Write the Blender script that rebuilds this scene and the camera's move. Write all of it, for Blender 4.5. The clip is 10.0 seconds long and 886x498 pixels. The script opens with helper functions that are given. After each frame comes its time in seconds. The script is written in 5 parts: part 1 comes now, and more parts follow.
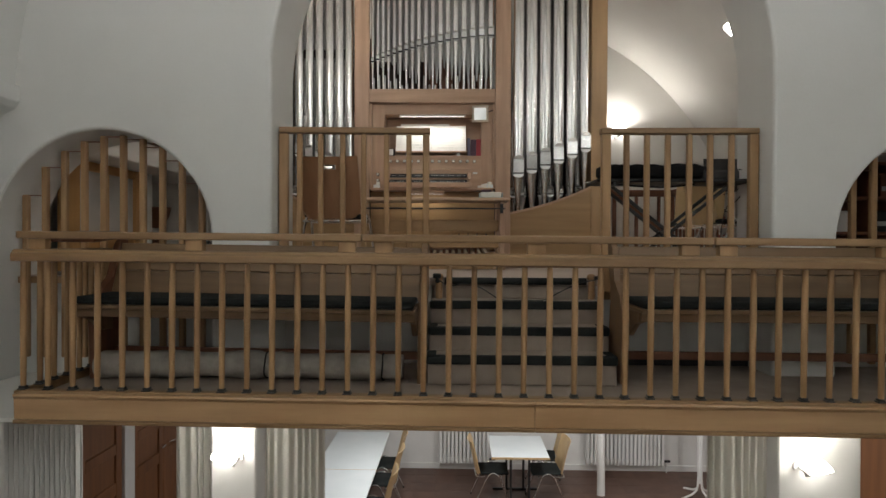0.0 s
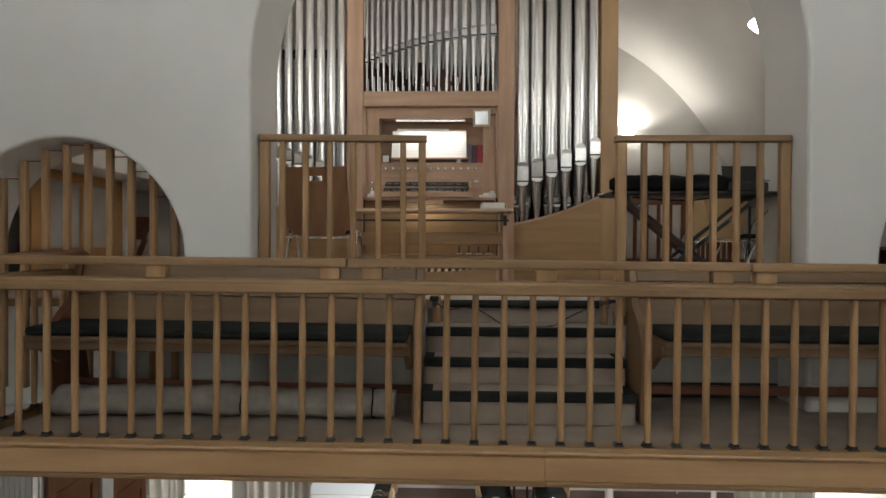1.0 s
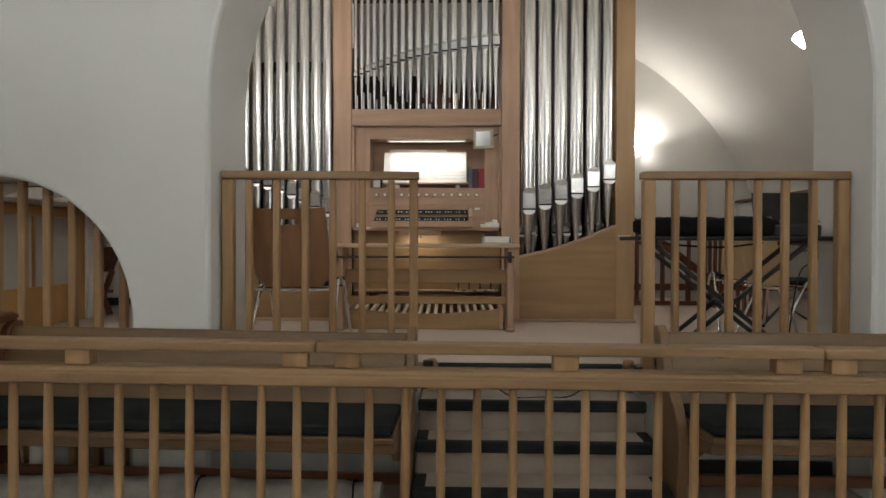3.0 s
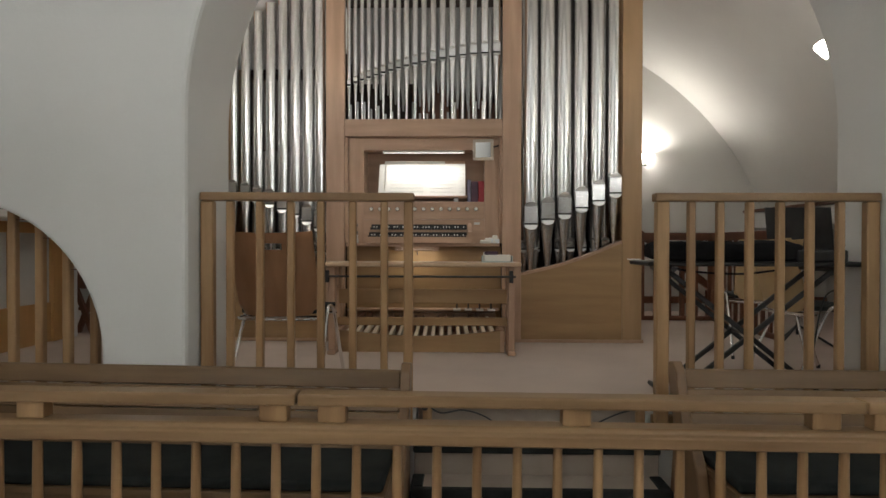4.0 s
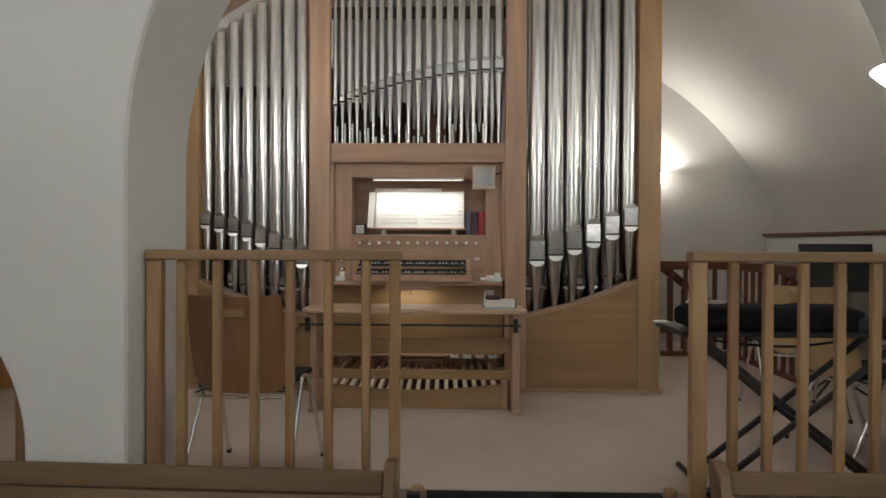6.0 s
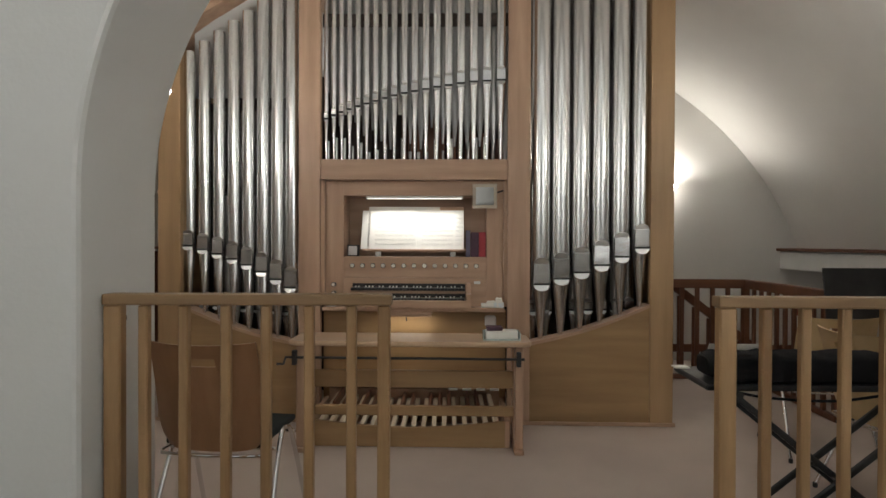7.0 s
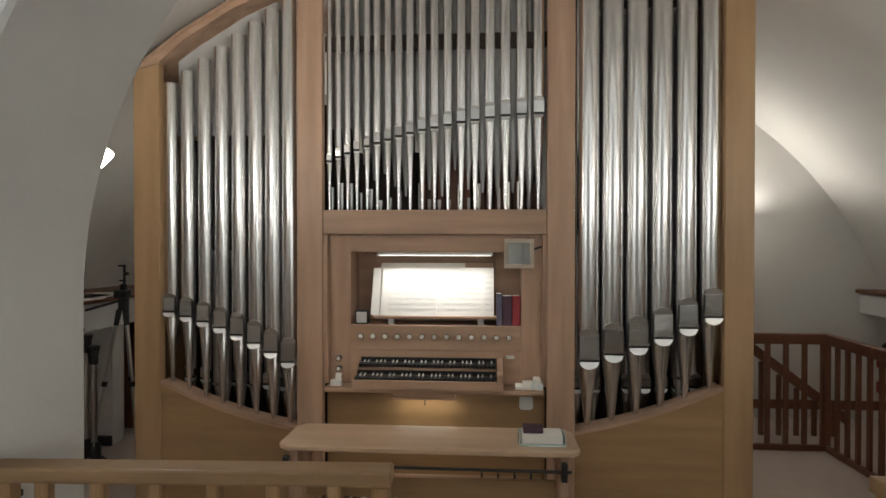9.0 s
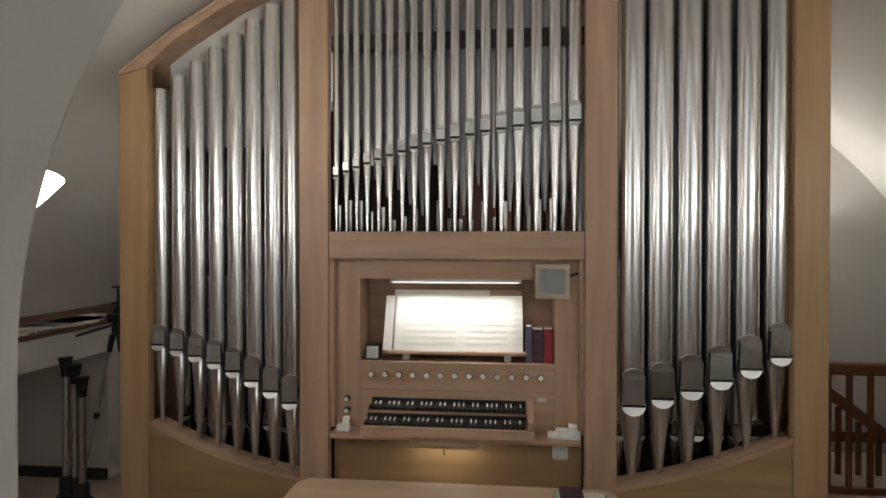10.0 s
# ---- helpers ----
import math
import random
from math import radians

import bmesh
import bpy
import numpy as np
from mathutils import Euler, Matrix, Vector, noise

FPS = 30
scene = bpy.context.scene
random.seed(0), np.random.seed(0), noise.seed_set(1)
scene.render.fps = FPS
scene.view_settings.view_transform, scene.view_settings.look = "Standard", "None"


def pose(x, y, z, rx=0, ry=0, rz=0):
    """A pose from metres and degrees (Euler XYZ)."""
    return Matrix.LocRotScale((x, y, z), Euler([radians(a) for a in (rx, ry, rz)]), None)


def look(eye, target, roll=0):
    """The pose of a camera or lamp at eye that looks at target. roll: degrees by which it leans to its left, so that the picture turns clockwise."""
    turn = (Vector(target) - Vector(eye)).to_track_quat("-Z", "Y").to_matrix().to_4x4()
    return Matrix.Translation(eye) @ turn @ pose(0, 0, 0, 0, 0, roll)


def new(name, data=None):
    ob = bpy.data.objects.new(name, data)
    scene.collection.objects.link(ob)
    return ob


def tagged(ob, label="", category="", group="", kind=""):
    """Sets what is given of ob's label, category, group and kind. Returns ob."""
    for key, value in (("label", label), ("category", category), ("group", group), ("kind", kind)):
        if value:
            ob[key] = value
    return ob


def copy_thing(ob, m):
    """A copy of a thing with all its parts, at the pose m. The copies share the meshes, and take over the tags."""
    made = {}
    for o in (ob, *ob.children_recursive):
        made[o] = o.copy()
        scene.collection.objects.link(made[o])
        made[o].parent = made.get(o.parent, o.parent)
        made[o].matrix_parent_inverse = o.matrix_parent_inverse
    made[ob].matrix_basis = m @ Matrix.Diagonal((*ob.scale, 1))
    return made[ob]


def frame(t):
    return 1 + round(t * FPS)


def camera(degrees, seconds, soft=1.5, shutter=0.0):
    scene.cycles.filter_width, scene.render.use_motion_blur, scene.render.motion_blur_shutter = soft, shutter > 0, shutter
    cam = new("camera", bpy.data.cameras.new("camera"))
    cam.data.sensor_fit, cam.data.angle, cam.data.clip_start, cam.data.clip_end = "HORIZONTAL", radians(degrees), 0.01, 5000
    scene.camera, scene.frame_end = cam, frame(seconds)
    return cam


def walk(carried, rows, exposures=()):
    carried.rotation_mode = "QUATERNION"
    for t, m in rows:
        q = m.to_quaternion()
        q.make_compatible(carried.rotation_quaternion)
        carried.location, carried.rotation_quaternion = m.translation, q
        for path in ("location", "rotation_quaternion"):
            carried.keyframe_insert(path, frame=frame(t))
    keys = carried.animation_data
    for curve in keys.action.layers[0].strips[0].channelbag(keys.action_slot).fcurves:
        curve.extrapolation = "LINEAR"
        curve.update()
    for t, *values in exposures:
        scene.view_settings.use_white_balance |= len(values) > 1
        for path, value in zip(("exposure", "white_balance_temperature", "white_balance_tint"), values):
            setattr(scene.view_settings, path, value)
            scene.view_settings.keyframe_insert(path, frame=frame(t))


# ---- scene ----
cam = camera(71.6, 10.0)
ROWS = [
    (0.0, -0.0314, -0.0494, 0.9157, 1.391, -0.576, -0.233),
    (0.5, -0.0272, 0.1753, 0.9737, 1.439, -0.540, -0.230),
    (1.0, -0.0189, 0.3836, 1.0399, 1.516, -0.515, -0.227),
    (1.5, -0.0147, 0.5562, 1.1273, 1.563, -0.585, -0.201),
    (2.0, -0.0163, 0.7179, 1.1936, 1.547, -0.443, -0.181),
    (2.5, -0.0109, 0.8650, 1.2751, 1.607, -0.532, -0.150),
    (4.0, -0.0022, 1.2618, 1.4912, 1.511, -0.501, -0.123),
    (4.5, 0.0011, 1.3851, 1.5616, 1.505, -0.446, -0.236),
    (5.0, 0.0059, 1.5110, 1.6336, 1.498, -0.444, -0.226),
    (5.5, 0.0072, 1.6494, 1.7116, 1.492, -0.501, -0.222),
    (7.0, 0.0290, 2.0901, 1.9530, 1.663, -0.569, -0.237),
    (7.5, 0.0355, 2.2603, 2.0567, 1.974, -0.436, -0.153),
    (8.0, 0.0338, 2.4413, 2.1571, 2.517, -0.359, -0.093),
    (8.5, 0.0236, 2.6380, 2.2562, 3.285, -0.420, -0.039),
    (9.0, 0.0202, 2.8404, 2.3578, 4.284, -0.639, -0.046),
    (9.5, 0.0006, 3.0596, 2.4269, 5.187, -0.580, -0.026),
    (10.0, -0.0241, 3.2946, 2.4932, 6.131, -0.618, -0.017),
]
walk(cam, [(t, pose(x, y, z, 90 + pitch, roll, yaw)) for t, x, y, z, yaw, pitch, roll in ROWS],
     exposures=[(0.0, 0.07), (1.0, 0.18), (1.5, 0.26), (2.5, 0.25), (4.5, 0.09), (7.5, 0.05), (9.0, -0.02), (10.0, -0.12)])

# exposure and light sizes
world = bpy.data.worlds.new("world")
world.use_nodes = True
world.node_tree.nodes["Background"].inputs[0].default_value = (0.02, 0.02, 0.022, 1)
world.node_tree.nodes["Background"].inputs[1].default_value = 0.3
scene.world = world

LAMP_ORGAN, LAMP_BACK, LAMP_NAVE, LAMP_LOW = 10.0, 10.0, 100.0, 4.2


def area_light(name, loc, target, power, size, size_y=None, color=(1.0, 0.94, 0.86), spread=180):
    li = bpy.data.lights.new(name, "AREA")
    li.energy, li.size, li.color = power, size, color
    if size_y:
        li.shape, li.size_y = "RECTANGLE", size_y
    else:
        li.shape = "DISK"
    li.spread = radians(spread)
    ob = new(name, li)
    ob.matrix_world = look(loc, target)
    return ob


# ---- materials ----
def base_mat(name, color, rough=0.6, metal=0.0):
    m = bpy.data.materials.new(name)
    m.use_nodes = True
    b = m.node_tree.nodes["Principled BSDF"]
    b.inputs["Base Color"].default_value = (*color, 1)
    b.inputs["Roughness"].default_value = rough
    b.inputs["Metallic"].default_value = metal
    return m, m.node_tree, b


def mottled(name, c0, c1, scale=3.0, rough=0.8, bump=0.1, fine=90.0, stretch=(1, 1, 1), metal=0.0, vary=0.0, rough2=None, dist=0.004):
    """Two tones mixed by coarse and fine noise, with fine relief."""
    m, nt, b = base_mat(name, c0, rough, metal)
    N, L = nt.nodes, nt.links
    tc, mp = N.new("ShaderNodeTexCoord"), N.new("ShaderNodeMapping")
    mp.inputs["Scale"].default_value = stretch
    L.new(tc.outputs["Object"], mp.inputs["Vector"])
    n1, n2 = N.new("ShaderNodeTexNoise"), N.new("ShaderNodeTexNoise")
    n1.inputs["Scale"].default_value, n1.inputs["Detail"].default_value = scale, 6
    n2.inputs["Scale"].default_value, n2.inputs["Detail"].default_value = fine, 3
    vec = mp.outputs["Vector"]
    oi = N.new("ShaderNodeObjectInfo")
    if vary:
        add = N.new("ShaderNodeVectorMath")
        add.operation = "MULTIPLY_ADD"
        comb = N.new("ShaderNodeCombineXYZ")
        L.new(oi.outputs["Random"], comb.inputs[0])
        L.new(oi.outputs["Random"], comb.inputs[1])
        L.new(oi.outputs["Random"], comb.inputs[2])
        add.inputs[1].default_value = (37, 53, 71)
        L.new(comb.outputs[0], add.inputs[0])
        L.new(vec, add.inputs[2])
        vec = add.outputs[0]
    L.new(vec, n1.inputs["Vector"])
    L.new(vec, n2.inputs["Vector"])
    mix = N.new("ShaderNodeMix")
    mix.data_type = "RGBA"
    mix.inputs["A"].default_value, mix.inputs["B"].default_value = (*c0, 1), (*c1, 1)
    ma = N.new("ShaderNodeMath")
    ma.operation = "MULTIPLY_ADD"
    ma.inputs[1].default_value, ma.inputs[2].default_value = 0.35, -0.17
    L.new(n2.outputs["Fac"], ma.inputs[0])
    rmp = N.new("ShaderNodeMapRange")
    rmp.inputs[1].default_value, rmp.inputs[2].default_value = 0.3, 0.7
    L.new(n1.outputs["Fac"], rmp.inputs[0])
    sm = N.new("ShaderNodeMath")
    sm.use_clamp = True
    L.new(rmp.outputs[0], sm.inputs[0])
    L.new(ma.outputs[0], sm.inputs[1])
    L.new(sm.outputs[0], mix.inputs["Factor"])
    out = mix.outputs["Result"]
    if vary:
        hs = N.new("ShaderNodeHueSaturation")
        mr = N.new("ShaderNodeMapRange")
        mr.inputs[3].default_value, mr.inputs[4].default_value = 1 - vary, 1 + vary
        L.new(oi.outputs["Random"], mr.inputs[0])
        L.new(mr.outputs[0], hs.inputs["Value"])
        L.new(out, hs.inputs["Color"])
        out = hs.outputs[0]
    L.new(out, b.inputs["Base Color"])
    if rough2 is not None:
        rr = N.new("ShaderNodeMapRange")
        rr.inputs[3].default_value, rr.inputs[4].default_value = rough, rough2
        L.new(sm.outputs[0], rr.inputs[0])
        L.new(rr.outputs[0], b.inputs["Roughness"])
    if bump:
        bp = N.new("ShaderNodeBump")
        bp.inputs["Strength"].default_value, bp.inputs["Distance"].default_value = bump, dist
        L.new(n2.outputs["Fac"], bp.inputs["Height"])
        L.new(bp.outputs[0], b.inputs["Normal"])
    return m


def wood(name, c0, c1, axis="z", rough=0.42, vary=0.06):
    s = {"x": (0.09, 1, 1), "y": (1, 0.09, 1), "z": (1, 1, 0.09)}[axis]
    return mottled(name, c0, c1, 13.0, rough, 0.06, 160.0, s, vary=vary, rough2=rough + 0.12, dist=0.002)


def glow(name, color, strength):
    m = bpy.data.materials.new(name)
    m.use_nodes = True
    b = m.node_tree.nodes["Principled BSDF"]
    b.inputs["Base Color"].default_value = (0.85, 0.85, 0.82, 1)
    b.inputs["Emission Color"].default_value = (*color, 1)
    b.inputs["Emission Strength"].default_value = strength
    return m


PLASTER = mottled("white plaster", (0.74, 0.735, 0.71), (0.80, 0.795, 0.775), 0.9, 0.85, 0.25, 55.0)
PLASTER_IN = mottled("chamber plaster", (0.70, 0.68, 0.65), (0.76, 0.745, 0.71), 1.1, 0.85, 0.25, 45.0)
WHITE = mottled("white paint", (0.72, 0.72, 0.70), (0.78, 0.78, 0.76), 4.0, 0.45, 0.05, 120.0)
BEECH = wood("beech upright", (0.375, 0.235, 0.155), (0.53, 0.35, 0.24), "z")
BEECH_H = wood("beech lengthwise", (0.375, 0.235, 0.155), (0.53, 0.35, 0.24), "x")
OAK = wood("oak veneer panel", (0.285, 0.170, 0.078), (0.378, 0.235, 0.112), "x")
OAK_V = wood("oak veneer upright", (0.335, 0.207, 0.103), (0.425, 0.272, 0.143), "z")
FASCIA = wood("pale varnished pine board", (0.38, 0.225, 0.11), (0.50, 0.315, 0.165), "x", 0.3)
PALEBEECH = wood("pale beech seat", (0.50, 0.345, 0.225), (0.60, 0.43, 0.30), "x", 0.3)
MAPLE = wood("maple pedal", (0.70, 0.59, 0.45), (0.79, 0.69, 0.54), "y")
PINE = wood("pine upright", (0.275, 0.152, 0.068), (0.46, 0.286, 0.141), "z", 0.38)
PINE_H = wood("pine lengthwise", (0.205, 0.117, 0.054), (0.34, 0.208, 0.102), "x", 0.38)
PEW = wood("pew wood", (0.135, 0.078, 0.036), (0.215, 0.128, 0.062), "x", 0.36)
PEW_V = wood("pew wood upright", (0.17, 0.097, 0.047), (0.25, 0.147, 0.075), "z", 0.36)
BROWN = wood("dark brown wood", (0.125, 0.045, 0.021), (0.19, 0.075, 0.036), "z", 0.4)
BROWN_H = wood("dark brown rail wood", (0.125, 0.045, 0.021), (0.19, 0.075, 0.036), "x", 0.4)
DOORWOOD = wood("door wood", (0.16, 0.065, 0.025), (0.24, 0.105, 0.045), "z", 0.4)
ORANGE = wood("orange varnished wood", (0.40, 0.21, 0.07), (0.50, 0.28, 0.10), "z", 0.35)
PLY = wood("brown plywood", (0.27, 0.135, 0.065), (0.35, 0.185, 0.095), "z", 0.3)
PLYLIGHT = wood("light plywood", (0.50, 0.35, 0.18), (0.58, 0.42, 0.23), "z", 0.35)
TIN = mottled("tin pipe metal", (0.70, 0.695, 0.69), (0.78, 0.775, 0.77), 1.5, 0.25, 0.0, 9.0, (1, 1, 0.5), metal=1.0, vary=0.05)
ZINC = mottled("pale zinc pipe", (0.50, 0.50, 0.49), (0.60, 0.60, 0.59), 3.0, 0.5, 0.03, 40.0, (1, 1, 0.3), metal=0.25, vary=0.08)
# darker copy of the pipe tin, with the arch's shade in its colour
TIN_SHADED = mottled("tin with the lip arch's shade in its colour", (0.50, 0.47, 0.44), (0.60, 0.57, 0.53), 6.0, 0.28, 0.0, 40.0, metal=1.0)
TINDULL = mottled("dull lead metal", (0.50, 0.49, 0.47), (0.62, 0.61, 0.59), 6.0, 0.34, 0.03, 40.0, (1, 1, 0.2), metal=1.0, vary=0.08)
TINLIP = mottled("polished tin lip", (0.56, 0.555, 0.55), (0.64, 0.635, 0.63), 9.0, 0.22, 0.6, 12.0, metal=1.0, vary=0.10)
LOWLIP = mottled("brushed tin lower lip", (0.80, 0.80, 0.79), (0.86, 0.86, 0.85), 9.0, 0.42, 0.05, 40.0, metal=0.85)
CHROME = mottled("chrome tube", (0.75, 0.75, 0.75), (0.82, 0.82, 0.82), 9.0, 0.1, 0.0, 60.0, metal=1.0)
BLACK = mottled("black plastic", (0.012, 0.012, 0.013), (0.022, 0.022, 0.023), 8.0, 0.45, 0.1, 200.0)
BLACKMETAL = mottled("black painted metal", (0.015, 0.015, 0.016), (0.03, 0.03, 0.03), 9.0, 0.35, 0.0, 80.0)
BLACKCLOTH = mottled("black padded cloth", (0.008, 0.008, 0.009), (0.017, 0.017, 0.018), 7.0, 0.9, 0.5, 240.0)
GREEN = mottled("dark green cloth", (0.019, 0.022, 0.022), (0.032, 0.036, 0.035), 6.0, 0.9, 0.4, 260.0)
NOSE = mottled("dark green stair edging", (0.016, 0.018, 0.018), (0.027, 0.030, 0.029), 9.0, 0.75, 0.5, 200.0)
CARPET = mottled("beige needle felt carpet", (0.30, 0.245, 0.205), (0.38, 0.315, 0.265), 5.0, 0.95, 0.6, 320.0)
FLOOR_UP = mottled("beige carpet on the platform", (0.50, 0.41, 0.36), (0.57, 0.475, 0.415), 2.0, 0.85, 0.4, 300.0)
ROLL = mottled("grey felt roll", (0.23, 0.21, 0.19), (0.44, 0.40, 0.355), 7.0, 0.95, 0.6, 120.0)
PAPER = mottled("music paper", (0.80, 0.78, 0.72), (0.86, 0.84, 0.78), 6.0, 0.8, 0.02, 100.0)
INK = base_mat("printed ink", (0.50, 0.49, 0.46), 0.8)[0]
IVORY = mottled("ivory knob", (0.84, 0.81, 0.73), (0.88, 0.86, 0.79), 30.0, 0.3, 0.0)
EBONY = mottled("ebony key", (0.010, 0.009, 0.009), (0.02, 0.018, 0.017), 20.0, 0.3, 0.0)
RED = mottled("red cloth binding", (0.30, 0.025, 0.035), (0.38, 0.04, 0.05), 12.0, 0.6, 0.2, 200.0)
DARKBOOK = mottled("dark purple binding", (0.055, 0.022, 0.042), (0.085, 0.038, 0.062), 12.0, 0.6, 0.2, 200.0)
BLUEBOOK = mottled("blue grey binding", (0.12, 0.11, 0.17), (0.17, 0.16, 0.22), 12.0, 0.6, 0.2, 200.0)
# near-black colour that holds the shade inside the organ case
DARK = mottled("organ interior darkened for shade", (0.03, 0.022, 0.018), (0.05, 0.036, 0.028), 4.0, 0.9, 0.1, 60.0)
GREY = mottled("grey back board", (0.62, 0.62, 0.61), (0.70, 0.70, 0.69), 3.0, 0.7, 0.05, 60.0)
TABLE = mottled("white laminate", (0.70, 0.76, 0.78), (0.75, 0.80, 0.82), 4.0, 0.3, 0.02, 120.0)
TILE = mottled("brown floor tile", (0.085, 0.045, 0.031), (0.125, 0.07, 0.05), 5.0, 0.45, 0.1, 60.0, vary=0.12)
CURTAIN = mottled("cream curtain cloth", (0.76, 0.755, 0.72), (0.82, 0.815, 0.78), 5.0, 0.9, 0.3, 250.0)
for m in (BLACKCLOTH, GREEN, NOSE):
    m.node_tree.nodes["Principled BSDF"].inputs["Specular IOR Level"].default_value = 0.12
# thin cloth lets light through
cn = CURTAIN.node_tree
ctr, cmx = cn.nodes.new("ShaderNodeBsdfTranslucent"), cn.nodes.new("ShaderNodeMixShader")
ctr.inputs["Color"].default_value = (0.80, 0.78, 0.71, 1)
cmx.inputs[0].default_value = 0.5
cn.links.new(cn.nodes["Principled BSDF"].outputs[0], cmx.inputs[1])
cn.links.new(ctr.outputs[0], cmx.inputs[2])
cn.links.new(cmx.outputs[0], cn.nodes["Material Output"].inputs[0])
MIRROR = base_mat("mirror", (0.85, 0.85, 0.85), 0.03, 1.0)[0]
REDPAINT = mottled("red enamel", (0.26, 0.015, 0.018), (0.32, 0.022, 0.025), 9.0, 0.3, 0.0)
FROST = mottled("grey glazing panel", (0.48, 0.47, 0.45), (0.55, 0.54, 0.52), 2.0, 0.25, 0.02, 40.0)
LAMPGLASS = glow("lit opal glass", (1.0, 0.95, 0.86), 14.0)
LAMPBRIGHT = glow("brightly lit opal glass", (1.0, 0.95, 0.87), 36.0)
LAMPSTRIP = glow("lit lamp tube", (1.0, 0.95, 0.85), 1.4)

# ---- building helpers ----
ORIGIN = {}


def thing(name, label, category, at=(0, 0, 0), group="", kind=""):
    ob = new(name)
    ob.location = at
    ob.empty_display_size = 0.05
    ORIGIN[ob] = Vector(at)
    return tagged(ob, label, category, group, kind)


def finish(bm, name, mat, smooth=None):
    bmesh.ops.recalc_face_normals(bm, faces=bm.faces[:])
    me = bpy.data.meshes.new(name)
    bm.to_mesh(me)
    bm.free()
    me.materials.append(mat)
    if smooth is not None:
        me.polygons.foreach_set("use_smooth", [True] * len(me.polygons))
        me.set_sharp_from_angle(angle=radians(smooth))
    return me


def part(name, bm, mat, parent, label="", smooth=None):
    """Links a bmesh, given in the world's metres, as one part under a thing or under a part."""
    o = ORIGIN.get(parent, Vector())
    bmesh.ops.translate(bm, verts=bm.verts[:], vec=-o)
    ob = new(name, finish(bm, name, mat, smooth))
    ob.parent = parent
    ORIGIN[ob] = o
    if label:
        ob["label"] = label
    return ob


def solo(name, bm, mat, label, category, at=None, kind="", group="", smooth=None):
    at = Vector(at) if at is not None else Vector()
    bmesh.ops.translate(bm, verts=bm.verts[:], vec=-at)
    ob = new(name, finish(bm, name, mat, smooth))
    ob.location = at
    ORIGIN[ob] = at
    return tagged(ob, label, category, group, kind)


def B(*boxes, bev=0.0, seg=1):
    """A bmesh of boxes (x0, x1, y0, y1, z0, z1), bevelled."""
    bm = bmesh.new()
    for x0, x1, y0, y1, z0, z1 in boxes:
        m = Matrix.Translation(((x0 + x1) / 2, (y0 + y1) / 2, (z0 + z1) / 2)) @ Matrix.Diagonal((x1 - x0, y1 - y0, z1 - z0, 1))
        bmesh.ops.create_cube(bm, size=1.0, matrix=m)
    if bev:
        bmesh.ops.bevel(bm, geom=bm.edges[:], offset=bev, segments=seg, affect="EDGES", profile=0.6)
    return bm


def rod(bm, p0, p1, r0, r1=None, n=12, caps=True):
    p0, p1 = Vector(p0), Vector(p1)
    d = p1 - p0
    m = Matrix.Translation((p0 + p1) / 2) @ d.to_track_quat("Z", "Y").to_matrix().to_4x4()
    bmesh.ops.create_cone(bm, cap_ends=caps, segments=n, radius1=r0, radius2=r0 if r1 is None else r1, depth=d.length, matrix=m)
    return bm


def R(p0, p1, r0, r1=None, n=12):
    return rod(bmesh.new(), p0, p1, r0, r1, n)


def lathe(profile, at=(0, 0, 0), n=20, bm=None):
    bm = bm or bmesh.new()
    rings = []
    for r, z in profile:
        rings.append([bm.verts.new((at[0] + max(r, 1e-4) * math.cos(2 * math.pi * i / n), at[1] + max(r, 1e-4) * math.sin(2 * math.pi * i / n), at[2] + z)) for i in range(n)])
    for a, b in zip(rings, rings[1:]):
        for i in range(n):
            bm.faces.new((a[i], a[(i + 1) % n], b[(i + 1) % n], b[i]))
    bm.faces.new(rings[0][::-1])
    bm.faces.new(rings[-1])
    return bm


def prism(pts, axis, a, b, bev=0.0):
    """A solid: the outline pts extruded along an axis from a to b (axis y: pts are x,z; x: y,z; z: x,y)."""
    bm = bmesh.new()

    def put(p, q, v):
        return {"y": (p, v, q), "x": (v, p, q), "z": (p, q, v)}[axis]
    A = [bm.verts.new(put(p, q, a)) for p, q in pts]
    C = [bm.verts.new(put(p, q, b)) for p, q in pts]
    n = len(pts)
    bm.faces.new(A)
    bm.faces.new(C[::-1])
    for i in range(n):
        bm.faces.new((A[i], C[i], C[(i + 1) % n], A[(i + 1) % n]))
    if bev:
        bmesh.ops.bevel(bm, geom=bm.edges[:], offset=bev, segments=1, affect="EDGES")
    return bm


def tube(points, r, n=8, closed=False):
    """A round bar swept along points."""
    bm = bmesh.new()
    P = [Vector(p) for p in points]
    rings = []
    up = Vector((0.31, 0.17, 0.93))
    for i, p in enumerate(P):
        d = (P[min(i + 1, len(P) - 1)] - P[max(i - 1, 0)]).normalized()
        u = d.cross(up).normalized()
        v = d.cross(u)
        rings.append([bm.verts.new(p + r * (math.cos(2 * math.pi * k / n) * u + math.sin(2 * math.pi * k / n) * v)) for k in range(n)])
    for a, b in zip(rings, rings[1:]):
        for k in range(n):
            bm.faces.new((a[k], a[(k + 1) % n], b[(k + 1) % n], b[k]))
    bm.faces.new(rings[0])
    bm.faces.new(rings[-1][::-1])
    return bm


